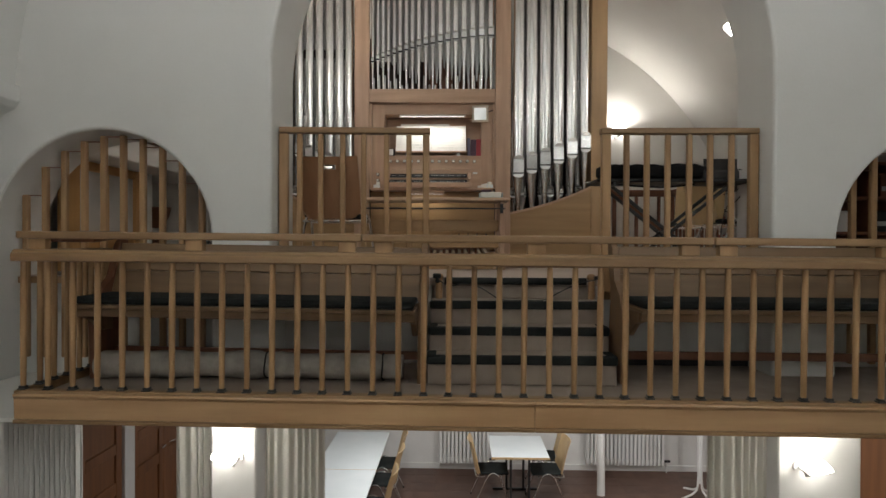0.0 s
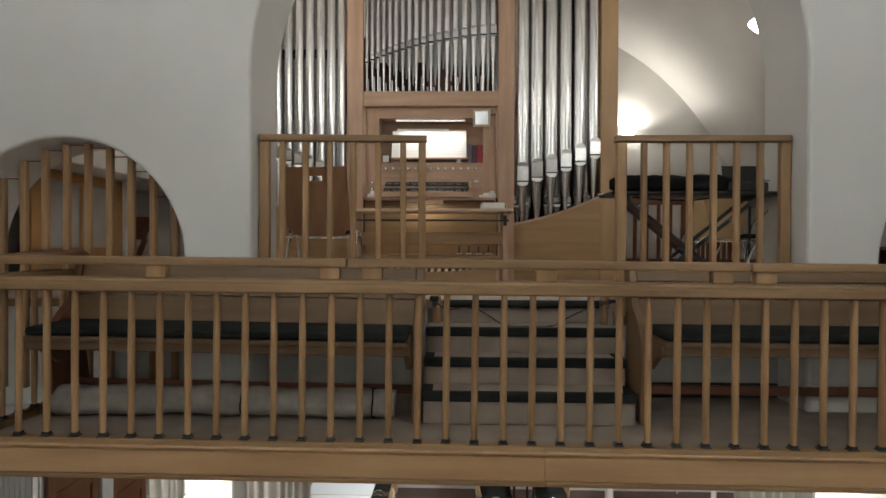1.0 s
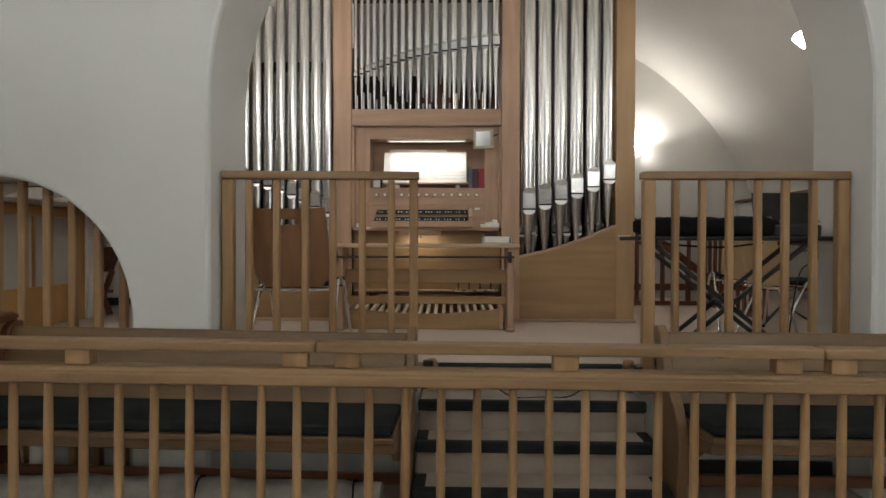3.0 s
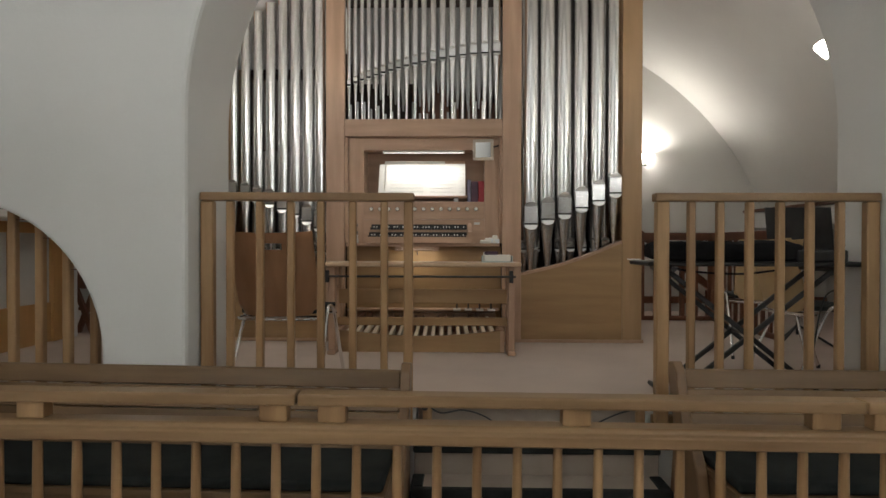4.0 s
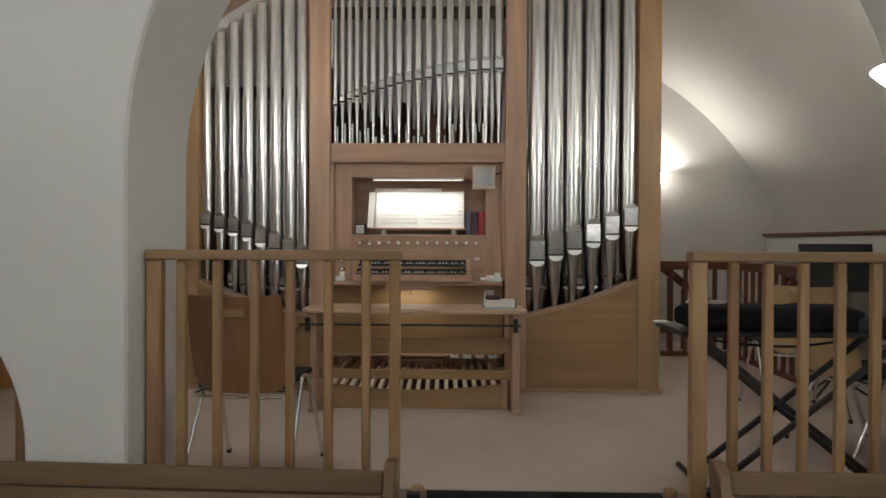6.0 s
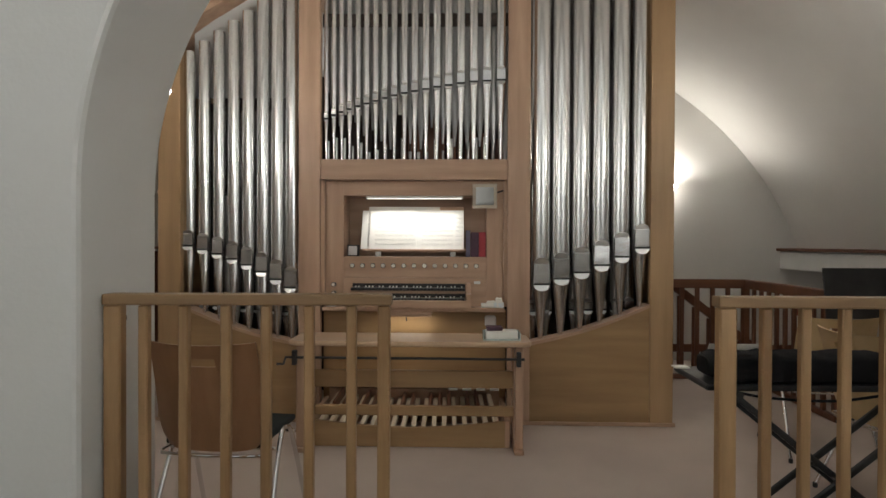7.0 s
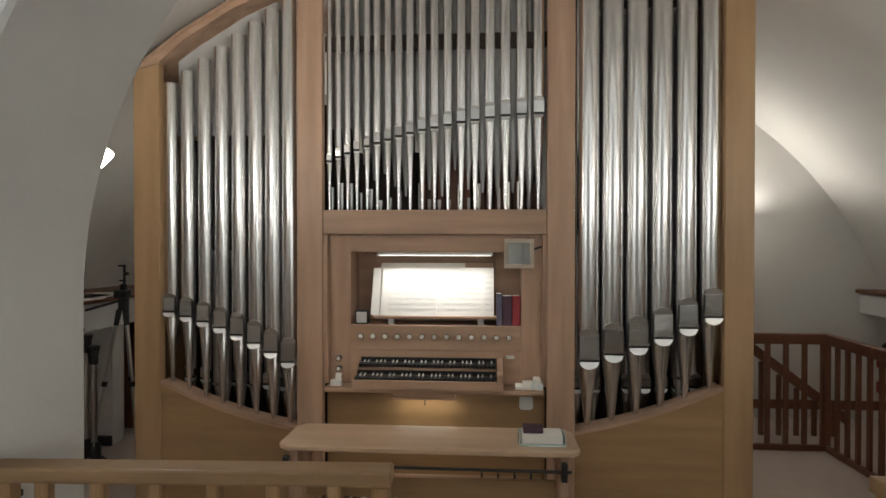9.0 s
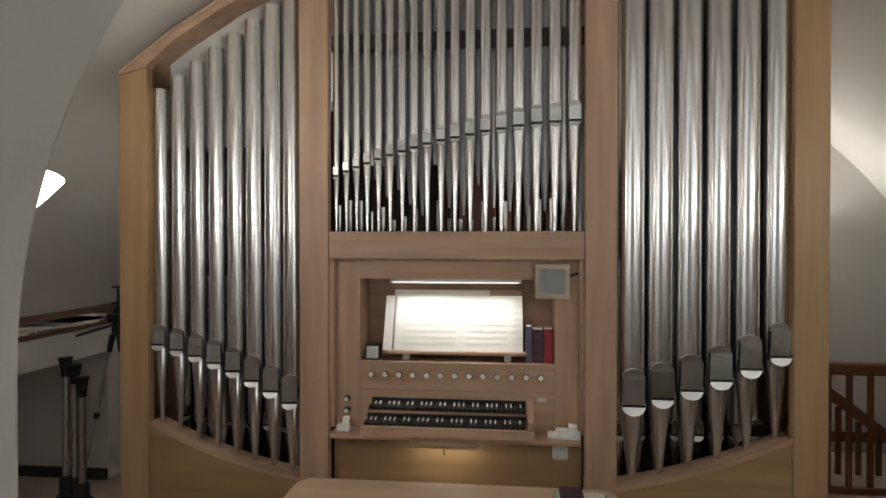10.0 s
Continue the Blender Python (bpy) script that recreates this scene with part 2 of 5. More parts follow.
def bend(points, steps=6):
    """Catmull-Rom points through the given ones."""
    P = [Vector(p) for p in points]
    P = [2 * P[0] - P[1], *P, 2 * P[-1] - P[-2]]
    out = []
    for i in range(1, len(P) - 2):
        for s in range(steps):
            t = s / steps
            a, b, c, d = P[i - 1:i + 3]
            out.append(0.5 * (2 * b + (c - a) * t + (2 * a - 5 * b + 4 * c - d) * t * t + (3 * b - a - 3 * c + d) * t ** 3))
    out.append(P[-2])
    return out


# ---- structure ----
CX = 0.40                      # the middle of the church
WF, WB = 4.26, 4.84            # front and back of the arch wall
PLAT = 0.655                   # platform above the balcony floor
LOW = -2.60                    # floor of the hall below
NAVE_L, NAVE_R = CX - 3.95, CX + 3.95


def arch_wall():
    bm = bmesh.new()
    opens = [(CX - 1.75, CX + 1.75, 2.13, 1.75), (-3.36, -1.78, 0.922, 0.79), (2.59, 4.17, 0.922, 0.79)]
    z0, z1 = -0.13, 5.9

    def quad(*v):
        bm.faces.new([bm.verts.new(p) for p in v])
    edges = sorted([NAVE_L - 0.5, NAVE_R + 0.5] + [e for o in opens for e in (o[0] - 0.022, o[1] + 0.022)])
    for a, b in zip(edges, edges[1:]):
        o = next((o for o in opens if abs(o[0] - 0.022 - a) < 1e-6), None)
        if o is None:
            for y in (WF, WB):
                quad((a, y, z0), (b, y, z0), (b, y, z1), (a, y, z1))
            continue
        c, sp, r = (a + b) / 2, o[2], o[3]
        N = 96

        def line(k):
            # the opening's outline, grown by k: jamb, arch, jamb
            q = [(c - r - k, z0)] + [(c - (r + k) * math.cos(math.pi * i / N), sp + (r + k) * math.sin(math.pi * i / N)) for i in range(N + 1)] + [(c + r + k, z0)]
            return q
        rims = [(WF, 0.022), (WF + 0.006, 0.008), (WF + 0.022, 0.0), (WB - 0.022, 0.0), (WB - 0.006, 0.008), (WB, 0.022)]
        for (ya, ka), (yb, kb_) in zip(rims, rims[1:]):
            la, lb = line(ka), line(kb_)
            for i in range(len(la) - 1):
                quad((la[i][0], ya, la[i][1]), (la[i + 1][0], ya, la[i + 1][1]), (lb[i + 1][0], yb, lb[i + 1][1]), (lb[i][0], yb, lb[i][1]))
        ln = line(0.022)[1:-1]
        for y in (WF, WB):
            for (xa, za), (xb, zb) in zip(ln, ln[1:]):
                quad((xa, y, za), (xb, y, zb), (xb, y, z1), (xa, y, z1))
    bmesh.ops.remove_doubles(bm, verts=bm.verts[:], dist=1e-5)
    return solo("wall_arches", bm, PLASTER, "white plastered wall with three round arches", "wall", kind="structure")


arch_wall()


def vault(name, cx, zc, rl, rr, rz, zs, y0, y1, mat, label):
    """A barrel vault along y, 0.2 m thick, springing at zs."""
    bm = bmesh.new()
    N = 64
    a0 = math.asin((zs - zc) / rz)
    ring = []
    for i in range(N + 1):
        a = math.pi - a0 - (math.pi - 2 * a0) * i / N
        c = math.cos(a)
        ring.append((cx + (rr if c > 0 else rl) * c, zc + rz * math.sin(a), c, math.sin(a)))
    rows = [[bm.verts.new((x + 0.2 * k * c, y, z + 0.2 * k * s)) for x, z, c, s in ring] for y, k in ((y0, 0), (y1, 0), (y1, 1), (y0, 1))]
    for p, q in ((0, 1), (1, 2), (2, 3), (3, 0)):
        for i in range(N):
            bm.faces.new((rows[p][i], rows[p][i + 1], rows[q][i + 1], rows[q][i]))
    return solo(name, bm, mat, label, "ceiling", kind="structure", smooth=50)


vault("ceiling_nave", CX, 1.75, 3.60, 3.60, 3.60, 2.02, -13.0, WF, PLASTER, "white plastered barrel vault of the nave")
vault("ceiling_chamber", CX, 0.666, 4.50, 3.58, 3.58, 1.88, WB, 9.0, PLASTER_IN, "white plastered barrel vault over the organ")

solo("wall_nave_left", B((NAVE_L - 0.3, NAVE_L, -13.0, WF, LOW, 1.70)), PLASTER, "white plastered side wall of the nave", "wall", kind="structure")
solo("wall_nave_right", B((NAVE_R, NAVE_R + 0.3, -13.0, WF, LOW, 1.70)), PLASTER, "white plastered side wall of the nave", "wall", kind="structure")
solo("wall_nave_back", B((NAVE_L - 0.5, NAVE_R + 0.5, -13.3, -13.0, LOW, 5.9)), PLASTER, "white plastered end wall of the nave", "wall", kind="structure")
for nm, x0, x1 in (("cornice_left", NAVE_L - 0.2, CX - 3.55), ("cornice_right", CX + 3.55, NAVE_R + 0.2)):
    s = 1 if x0 < 0 else -1
    a, b = (x0, x1) if s > 0 else (x1, x0)
    solo(nm, prism([(a, 1.70), (b - s * 0.16, 1.70), (b - s * 0.15, 1.80), (b - s * 0.03, 1.86), (b, 1.90), (b, 2.02), (a, 2.02)], "y", -13.0, WF, 0.006), PLASTER,
         "white plaster cornice under the vault", "cornice", kind="structure")

# chamber walls
solo("wall_chamber_back", B((-4.3, 4.9, 9.0, 9.2, -0.1, 4.6)), PLASTER_IN, "white plastered back wall of the organ chamber", "wall", kind="structure")
solo("wall_chamber_right", B((4.55, 4.75, WB, 9.0, -0.1, 2.1)), PLASTER_IN, "white plastered side wall of the chamber", "wall", kind="structure")
solo("wall_chamber_left", B((-4.15, -3.95, WB, 9.0, -0.1, 2.1)), PLASTER_IN, "white plastered side wall of the chamber", "wall", kind="structure")
solo("ledge_right", B((3.56, 4.55, WB, 9.0, 1.68, 1.875), bev=0.01), WHITE, "white ledge at the springing of the vault", "ledge", kind="structure")
solo("ledge_left", B((-3.95, -3.06, WB, 9.0, 1.66, 1.875), bev=0.01), WHITE, "white ledge at the springing of the vault", "ledge", kind="structure")
solo("ledge_board_right", B((3.52, 4.55, WB, 9.0, 1.879, 1.91), bev=0.004), BROWN, "dark brown board on the white ledge", "ledge", kind="structure")
solo("ledge_board_left", B((-3.95, -3.03, WB, 9.0, 1.879, 1.905), bev=0.004), BROWN, "dark brown board on the white ledge", "ledge", kind="structure")
solo("wall_chamber_corner", B((-3.95, -3.115, 7.74, 7.9, PLAT, 1.655)), PLASTER_IN, "white plastered cross wall under the ledge", "wall", kind="structure")
solo("baseboard", B((-3.95, -3.115, 7.715, 7.738, PLAT + 0.002, PLAT + 0.085), bev=0.003), BLACK, "black baseboard along the cross wall", "baseboard", kind="structure")
solo("baseboard_back", B((1.0, 4.55, 8.972, 8.998, 0.755, 0.84), bev=0.003), BROWN, "dark brown rail low along the back wall", "baseboard", kind="structure")

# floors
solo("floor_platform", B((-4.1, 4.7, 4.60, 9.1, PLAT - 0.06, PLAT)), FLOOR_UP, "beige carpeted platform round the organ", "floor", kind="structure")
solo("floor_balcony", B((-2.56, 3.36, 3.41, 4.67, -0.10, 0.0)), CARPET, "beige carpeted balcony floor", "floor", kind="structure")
solo("wall_platform_front", B((-4.1, -0.235, 4.61, 4.66, -0.1, PLAT - 0.061), (1.0, 4.7, 4.61, 4.66, -0.1, PLAT - 0.061)), WHITE, "white boarded front of the platform", "wall", kind="structure")
solo("ceiling_hall", B((-4.6, 5.4, 3.41, 9.6, -0.125, -0.102)), PLASTER, "white ceiling of the hall below the balcony", "ceiling", kind="structure")
solo("floor_hall", B((-4.6, 5.4, -13.3, 9.8, LOW - 0.2, LOW)), TILE, "brown tiled hall floor", "floor", kind="structure")
solo("wall_hall_back", B((-4.6, 5.4, 9.5, 9.7, LOW, -0.126)), WHITE, "white back wall of the hall", "wall", kind="structure")
solo("wall_hall_left", B((-3.95, -3.70, WB, 9.5, LOW, -0.126)), WHITE, "white side wall of the hall", "wall", kind="structure")
solo("wall_hall_right", B((5.2, 5.4, WB, 9.5, LOW, -0.126)), WHITE, "white side wall of the hall", "wall", kind="structure")
for nm, x0, x1 in (("pier_left", -1.78, -1.46), ("pier_right", 2.20, 2.77), ("pier_outer_left", -4.6, -3.42), ("pier_outer_right", 4.2, 5.2)):
    solo(nm, B((x0, x1, WF, WB, LOW, -0.126), bev=0.01), WHITE, "white plastered pier below the balcony", "pier", kind="structure")

# ---- lamps ----
def sconce(at, out, group, power, lean=0.0, tone=(1.0, 0.95, 0.875), size=1.0, bulb=False):
    """An opal glass uplight: a half cone open at the top, on a small wall plate. out: the way it faces, in degrees."""
    t = thing("wall_lamp", "white opal glass uplight, lit, fixed to the wall", "wall lamp", at, group)
    c = Vector(at) + Vector((0, 0.13, 0))
    m = Matrix.Translation(c) @ Matrix.Rotation(radians(-14), 4, "X") @ Matrix.Translation(-c)
    bm = lathe([(0.03, -0.05), (0.065, 0.0), (0.097, 0.052), (0.10, 0.058), (0.094, 0.058), (0.06, 0.0), (0.02, -0.042)], c, 28)
    bm.transform(m)
    part("shade", bm, LAMPBRIGHT if bulb and at[1] < 6 else LAMPGLASS, t, "lit opal glass shade", 50)
    bm = lathe([(0.006, -0.085), (0.032, -0.0505)], c, 20)
    bm.transform(m)
    part("cap", bm, WHITE, t, smooth=40)
    part("arm", R(Vector(at) + Vector((0, 0.004, -0.05)), Vector(at) + Vector((0, 0.11, -0.06)), 0.011), WHITE, t)
    part("wall_plate", R(Vector(at) + Vector((0, -0.014, -0.05)), Vector(at) + Vector((0, 0.004, -0.05)), 0.038, None, 18), WHITE, t)
    turn = Matrix.Rotation(radians(out - 90), 4, "Z")
    t.matrix_world = Matrix.Translation(at) @ turn @ Matrix.Rotation(radians(lean), 4, "Y") @ Matrix.Scale(size, 4)
    if bulb:
        # a round bulb inside the open shade, whose rim cuts the light off below
        li = bpy.data.lights.new("bulb_light", "POINT")
        li.energy, li.color, li.shadow_soft_size = power, tone, 0.025
        new("bulb_light", li).location = t.matrix_world @ (m @ (c + Vector((0, 0, 0.034))) - Vector(at))
        return t
    d = turn @ Vector((0, 0.14 * size, 0))
    p = Vector(at) + d + Vector((0, 0, 0.066 * size))
    q = p + turn @ Vector((0, 0.25, 1.0))
    area_light("lamp_light", p, q, power, 0.17 * size, None, tone)
    return t


sconce((2.19, WB + 0.015, 2.63), 90, "uplights in the organ chamber", LAMP_ORGAN * 1.3, size=0.82, bulb=True)
sconce((-1.475, WB + 0.015, 2.64), 90, "uplights in the organ chamber", LAMP_ORGAN * 1.4, size=1.03, bulb=True)
sconce((2.28, 8.985, 2.53), -90, "uplights in the organ chamber", LAMP_BACK * 2.1, bulb=True)
sconce((-1.45, 8.985, 2.53), -90, "uplights in the organ chamber", LAMP_BACK * 1.9, bulb=True)
sconce((-1.60, WF - 0.015, -0.56), -90, "uplights under the balcony", LAMP_LOW, 24)
sconce((2.36, WF - 0.015, -0.58), -90, "uplights under the balcony", LAMP_LOW, -30)
for y in (-6.0, -4.2, -2.4, -0.6):
    sconce((CX - 3.57, y, 2.10), 0, "uplights in the nave", LAMP_NAVE * 0.40, 0.0, (0.97, 1.0, 0.99))
    sconce((CX + 3.57, y, 2.10), 180, "uplights in the nave", LAMP_NAVE * 0.48, 0.0, (0.97, 1.0, 0.99))

# ---- balcony edge and balustrade (it sags a little towards one end) ----
SAG = -0.0058


def sagged(ob):
    ob.rotation_euler = (0, -SAG, 0)
    return ob


BX0, BX1 = -2.56, 3.345
fas = sagged(thing("balcony_edge", "honey-coloured wooden fascia board along the balcony edge", "fascia", (CX, 3.40, 0), kind="structure"))
for a, b in ((BX0 + 0.03, 0.3972), (0.3984, BX1 + 0.02)):
    part("fascia_board", prism([(3.345, -0.105), (3.405, -0.105), (3.405, 0.04), (3.335, 0.04), (3.330, 0.028), (3.338, 0.018), (3.345, 0.01)], "x", a, b, 0.002), FASCIA, fas)
    part("lower_moulding", B((a, b, 3.33, 3.405, -0.128, -0.1055), bev=0.004), PINE_H, fas)
part("floor_strip", B((BX0, BX1, 3.41, 3.47, 0.001, 0.042), bev=0.004), PINE_H, fas)
for x in (BX0 - 0.02, BX1 - 0.01):
    part("end_board", B((x, x + 0.03, 3.408, 4.25, -0.12, 0.04), bev=0.004), PINE_H, fas)

bal = sagged(thing("balustrade", "honey-coloured wooden balustrade along the balcony edge", "balustrade", (CX, 3.40, 0), kind="structure"))
bprof = [(0.0, 0.0), (0.0150, 0.0), (0.0158, 0.06), (0.0180, 0.30), (0.0184, 0.42), (0.0175, 0.60), (0.0160, 0.732), (0.0, 0.732)]
b_mesh = finish(lathe([p for p in bprof if p[0]], n=12), "baluster", PINE, 60)
s_mesh = finish(B((-0.025, 0.025, -0.024, 0.024, 0, 0.007), (-0.0185, 0.0185, -0.0185, 0.0185, 0.007, 0.022), bev=0.003), "shoe", BLACKMETAL)


def baluster(x, y):
    o = ORIGIN[bal]
    ob = new("baluster", b_mesh)
    ob.parent, ob.location = bal, Vector((x, y, 0.05)) - o
    ob.rotation_euler[2] = random.uniform(0, 6)
    sh = new("shoe", s_mesh)
    sh.parent = ob
    sh.location = (0, 0, -0.008)
    sh.rotation_euler[2] = -ob.rotation_euler[2] + random.uniform(-0.15, 0.15)
    sh["label"] = "black metal shoe"


for k in range(1, 17):
    baluster(-0.226 - 0.1449 * k, 3.44)
x = -0.226
while x < BX1 - 0.03:
    baluster(x, 3.44)
    x += 0.1425
for xs in (BX0 + 0.025, BX1 - 0.045):
    for k in range(1, 7):
        baluster(xs, 3.44 + 0.128 * k)
rail_prof = [(3.385, 0.784), (3.485, 0.784), (3.49, 0.80), (3.485, 0.845), (3.475, 0.853), (3.405, 0.853), (3.395, 0.848), (3.392, 0.836), (3.382, 0.830), (3.377, 0.825), (3.377, 0.79)]
part("main_rail", prism(rail_prof, "x", BX0 - 0.02, BX1 + 0.02, 0.002), PINE_H, bal)
for xs in (BX0 - 0.02, BX1 - 0.09):
    part("return_rail", B((xs, xs + 0.11, 3.502, 4.245, 0.784, 0.853), bev=0.006), PINE_H, bal)
for xc in (-2.45, -1.541, -0.666, -0.456, 0.405, 1.265, 1.475, 2.36, 3.25):
    part("rail_block", B((xc - 0.05, xc + 0.05, 3.412, 3.467, 0.8535, 0.9135), bev=0.003), PINE, bal)
for a, b in ((BX0, -0.582), (-0.575, 1.388), (1.395, BX1)):
    part("hand_rail", B((a, b, 3.392, 3.476, 0.914, 0.957), bev=0.009, seg=2), PINE_H, bal)
for xs in (BX0, BX1 - 0.09):
    part("hand_rail", B((xs, xs + 0.09, 3.478, 4.245, 0.914, 0.957), bev=0.009, seg=2), PINE_H, bal)

# ---- steps up to the platform ----
steps = thing("stairs", "four carpeted steps with dark green edging up to the platform", "stairs", (0.39, 4.2, 0), kind="structure")
SX0, SX1 = -0.225, 0.99
for i, y in enumerate((3.90, 4.12, 4.32)):
    z = (0.185, 0.34, 0.498)[i]
    part("step", B((SX0, SX1, y, 4.66, z - (0.184 if i == 0 else 0.175), z), bev=0.006), CARPET, steps)
    e = 0.006
    part("edging", B((SX0 - e, SX1 + e, y - e - 0.008, y + 0.035, z - 0.052, z + e), bev=0.012, seg=2), NOSE, steps, "dark green ribbed edging")
    if i < 2:
        for xs in (SX0 - e, SX1 + e - 0.06):
            part("edging", B((xs, xs + 0.06, y + 0.036, y + 0.19, z - 0.03, z + e), bev=0.005), NOSE, steps, "dark green ribbed edging")
part("riser", B((SX0, SX1, 4.61, 4.66, 0.4985, PLAT - 0.061), bev=0.003), CARPET, steps)
part("edging", prism([(4.585 + 0.03 * math.cos(a), PLAT - 0.026 + 0.027 * math.sin(a)) for a in [2 * math.pi * k / 14 for k in range(14)]], "x", -0.13, 0.93), NOSE, steps, "rounded black rubber edging", 60)
for x in (-0.172, 0.968):
    part("newel", lathe([(0.026, 0), (0.026, 0.15), (0.022, 0.158), (0.022, 0.164), (0.031, 0.175), (0.034, 0.19), (0.028, 0.205), (0.012, 0.212)], (x, 4.57, 0.475), 16), PINE, steps, "short round-topped wooden newel", 50)
solo("cable", tube(bend([(-0.19, 4.50, 0.655), (-0.10, 4.49, 0.60), (0.02, 4.49, 0.615), (0.14, 4.47, 0.585), (0.28, 4.40, 0.508), (0.45, 4.42, 0.500), (0.6, 4.42, 0.506), (0.72, 4.47, 0.56), (0.85, 4.46, 0.62), (0.975, 4.415, 0.656)]), 0.0045, 6), BLACK, "black cable hanging across the steps", "cable", smooth=60)
solo("plug", B((-0.215, -0.155, 4.46, 4.50, 0.655, 0.69), (-0.195, -0.165, 4.45, 4.49, 0.62, 0.655), bev=0.006), BLACK, "black plug and clamp beside the steps", "plug")
solo("plug", B((0.955, 1.0, 4.395, 4.435, 0.655, 0.68), bev=0.006), BLACK, "black plug beside the steps", "plug")

# ---- guard rails in the big arch ----
def guard(x0, x1, xs, posts, end):
    g = thing("guard_rail", "honey-coloured wooden guard rail with square balusters in the arch", "guard rail", (x0, 4.47, PLAT), "guard rails in the big arch", "structure")
    part("top_rail", B((x0, x1, 4.43, 4.51, 1.711, 1.754), bev=0.008, seg=2), PINE_H, g)
    for x, w in posts:
        part("post", B((x - w, x + w, 4.445, 4.50, 0.56, 1.7105), bev=0.006), PINE, g)
    for x in xs:
        part("baluster", B((x - 0.019, x + 0.019, 4.452, 4.492, 0.57, 1.7105), bev=0.006), PINE, g)
    part("bottom_rail", B((x0 + 0.01, x1 - 0.01, 4.51, 4.545, 0.50, 0.59), bev=0.004), PINE_H, g)
    part("bracket", B((end - 0.012, end + 0.012, 4.49, 4.515, 1.645, 1.665), bev=0.003), BLACKMETAL, g)
    return g


gl = guard(-1.335, -0.235, (-1.19, -1.037, -0.877, -0.722, -0.556, -0.392), ((-1.305, 0.033), (-0.266, 0.024)), -1.29)
gl.matrix_world = pose(-0.235, 4.43, 0, 0, 0, 2.7) @ pose(0.235, -4.43, 0) @ Matrix.Translation(gl.location)
guard(1.004, 2.138, (1.196, 1.343, 1.494, 1.65, 1.80, 1.953), ((1.046, 0.033), (2.11, 0.033)), 2.10)


def arch_posts(c, x0, n):
    g = thing("guard_rail", "wooden posts filling a round side arch", "guard rail", (c, 4.47, 0), "guard rails in the side arches", "structure")
    for k in range(n):
        x, w = x0 + 0.1475 * k, 0.021
        if abs(x - c) + w > 0.78:
            continue
        top = 0.922 + math.sqrt(0.79 ** 2 - (abs(x - c) + w) ** 2) - 0.004
        part("post", B((x - w, x + w, 4.45, 4.495, 0.05, top), bev=0.006), PINE, g)
        if abs(x + 0.1475 - c) + w < 0.78:
            za = min(top, 0.922 + math.sqrt(0.79 ** 2 - (abs(x + 0.1475 - c) + w) ** 2) - 0.004)
            part("top_strip", B((x + w + 0.001, x + 0.1475 - w - 0.001, 4.46, 4.485, za - 0.007, za - 0.002)), BROWN, g)
    part("bottom_rail", B((c - 0.78, c + 0.78, 4.50, 4.54, 0.60, 0.65), bev=0.004), PINE_H, g)


arch_posts(-2.57, -3.26, 10)
arch_posts(3.38, 2.674, 10)


# ---- pews ----
def pew(x0, x1, tilt, group):
    p = thing("pew", "long brown wooden pew with a dark green seat cushion", "pew", ((x0 + x1) / 2, 4.0, 0), group)
    part("seat", B((x0 + 0.05, x1 - 0.05, 3.64, 4.10, 0.492, 0.519), bev=0.006, seg=2), PEW, p)
    part("apron", B((x0 + 0.05, x1 - 0.05, 3.665, 3.69, 0.442, 0.4915), bev=0.004), PEW, p)
    cu = B((x0 + 0.06, x1 - 0.06, 3.655, 4.06, 0.520, 0.566), bev=0.020, seg=3)
    part("cushion", cu, GREEN, p, "dark green seat cushion", 60)
    part("backrest_plank", prism([(4.066, 0.535), (4.092, 0.535), (4.165, 0.70), (4.142, 0.705)], "x", x0 + 0.05, x1 - 0.05, 0.004), PEW, p)
    part("backrest_plank", prism([(4.144, 0.709), (4.167, 0.704), (4.21, 0.80), (4.187, 0.805)], "x", x0 + 0.05, x1 - 0.05, 0.004), PEW, p)
    part("top_plank", prism([(4.189, 0.809), (4.212, 0.804), (4.245, 0.884), (4.22, 0.895), (4.205, 0.889)], "x", x0 + 0.05, x1 - 0.05, 0.004), PEW, p)
    for xs in (x0, x1 - 0.048):
        prof = [(3.92, 0.002), (4.30, 0.002), (4.30, 0.10), (4.24, 0.35), (4.20, 0.60), (4.30, 0.86), (4.30, 0.915), (4.24, 0.925), (4.19, 0.89), (4.11, 0.66), (4.04, 0.62), (3.98, 0.58), (3.92, 0.50), (3.89, 0.40), (3.92, 0.20)]
        part("end_panel", prism(prof, "x", xs, xs + 0.048, 0.006), BROWN if xs < -2 else PEW_V, p, "shaped wooden end panel")
    if x0 < -2:
        arm = [(3.86, 0.895), (4.24, 0.93), (4.25, 0.955), (4.20, 0.975), (3.88, 0.95), (3.84, 0.93), (3.84, 0.905)]
        part("armrest", prism(arm, "x", x0 - 0.24, x0 + 0.065, 0.010), BROWN_H, p, "dark brown rounded armrest")
    for xs in (x0 + 0.05, x1 - 0.085):
        part("seat_bracket", prism([(3.70, 0.491), (4.05, 0.491), (4.05, 0.32), (3.93, 0.32), (3.80, 0.415), (3.70, 0.435)], "x", xs, xs + 0.034, 0.004), PEW_V, p)
    part("stretcher", B((x0 + 0.05, x1 - 0.05, 4.12, 4.15, 0.13, 0.185), bev=0.004), BROWN_H, p)
    p.rotation_euler = (0, tilt, 0)
    return p


pew(-2.45, -0.245, 0.012, "pews on the balcony")
pew(1.02, 3.14, 0.003, "pews on the balcony")

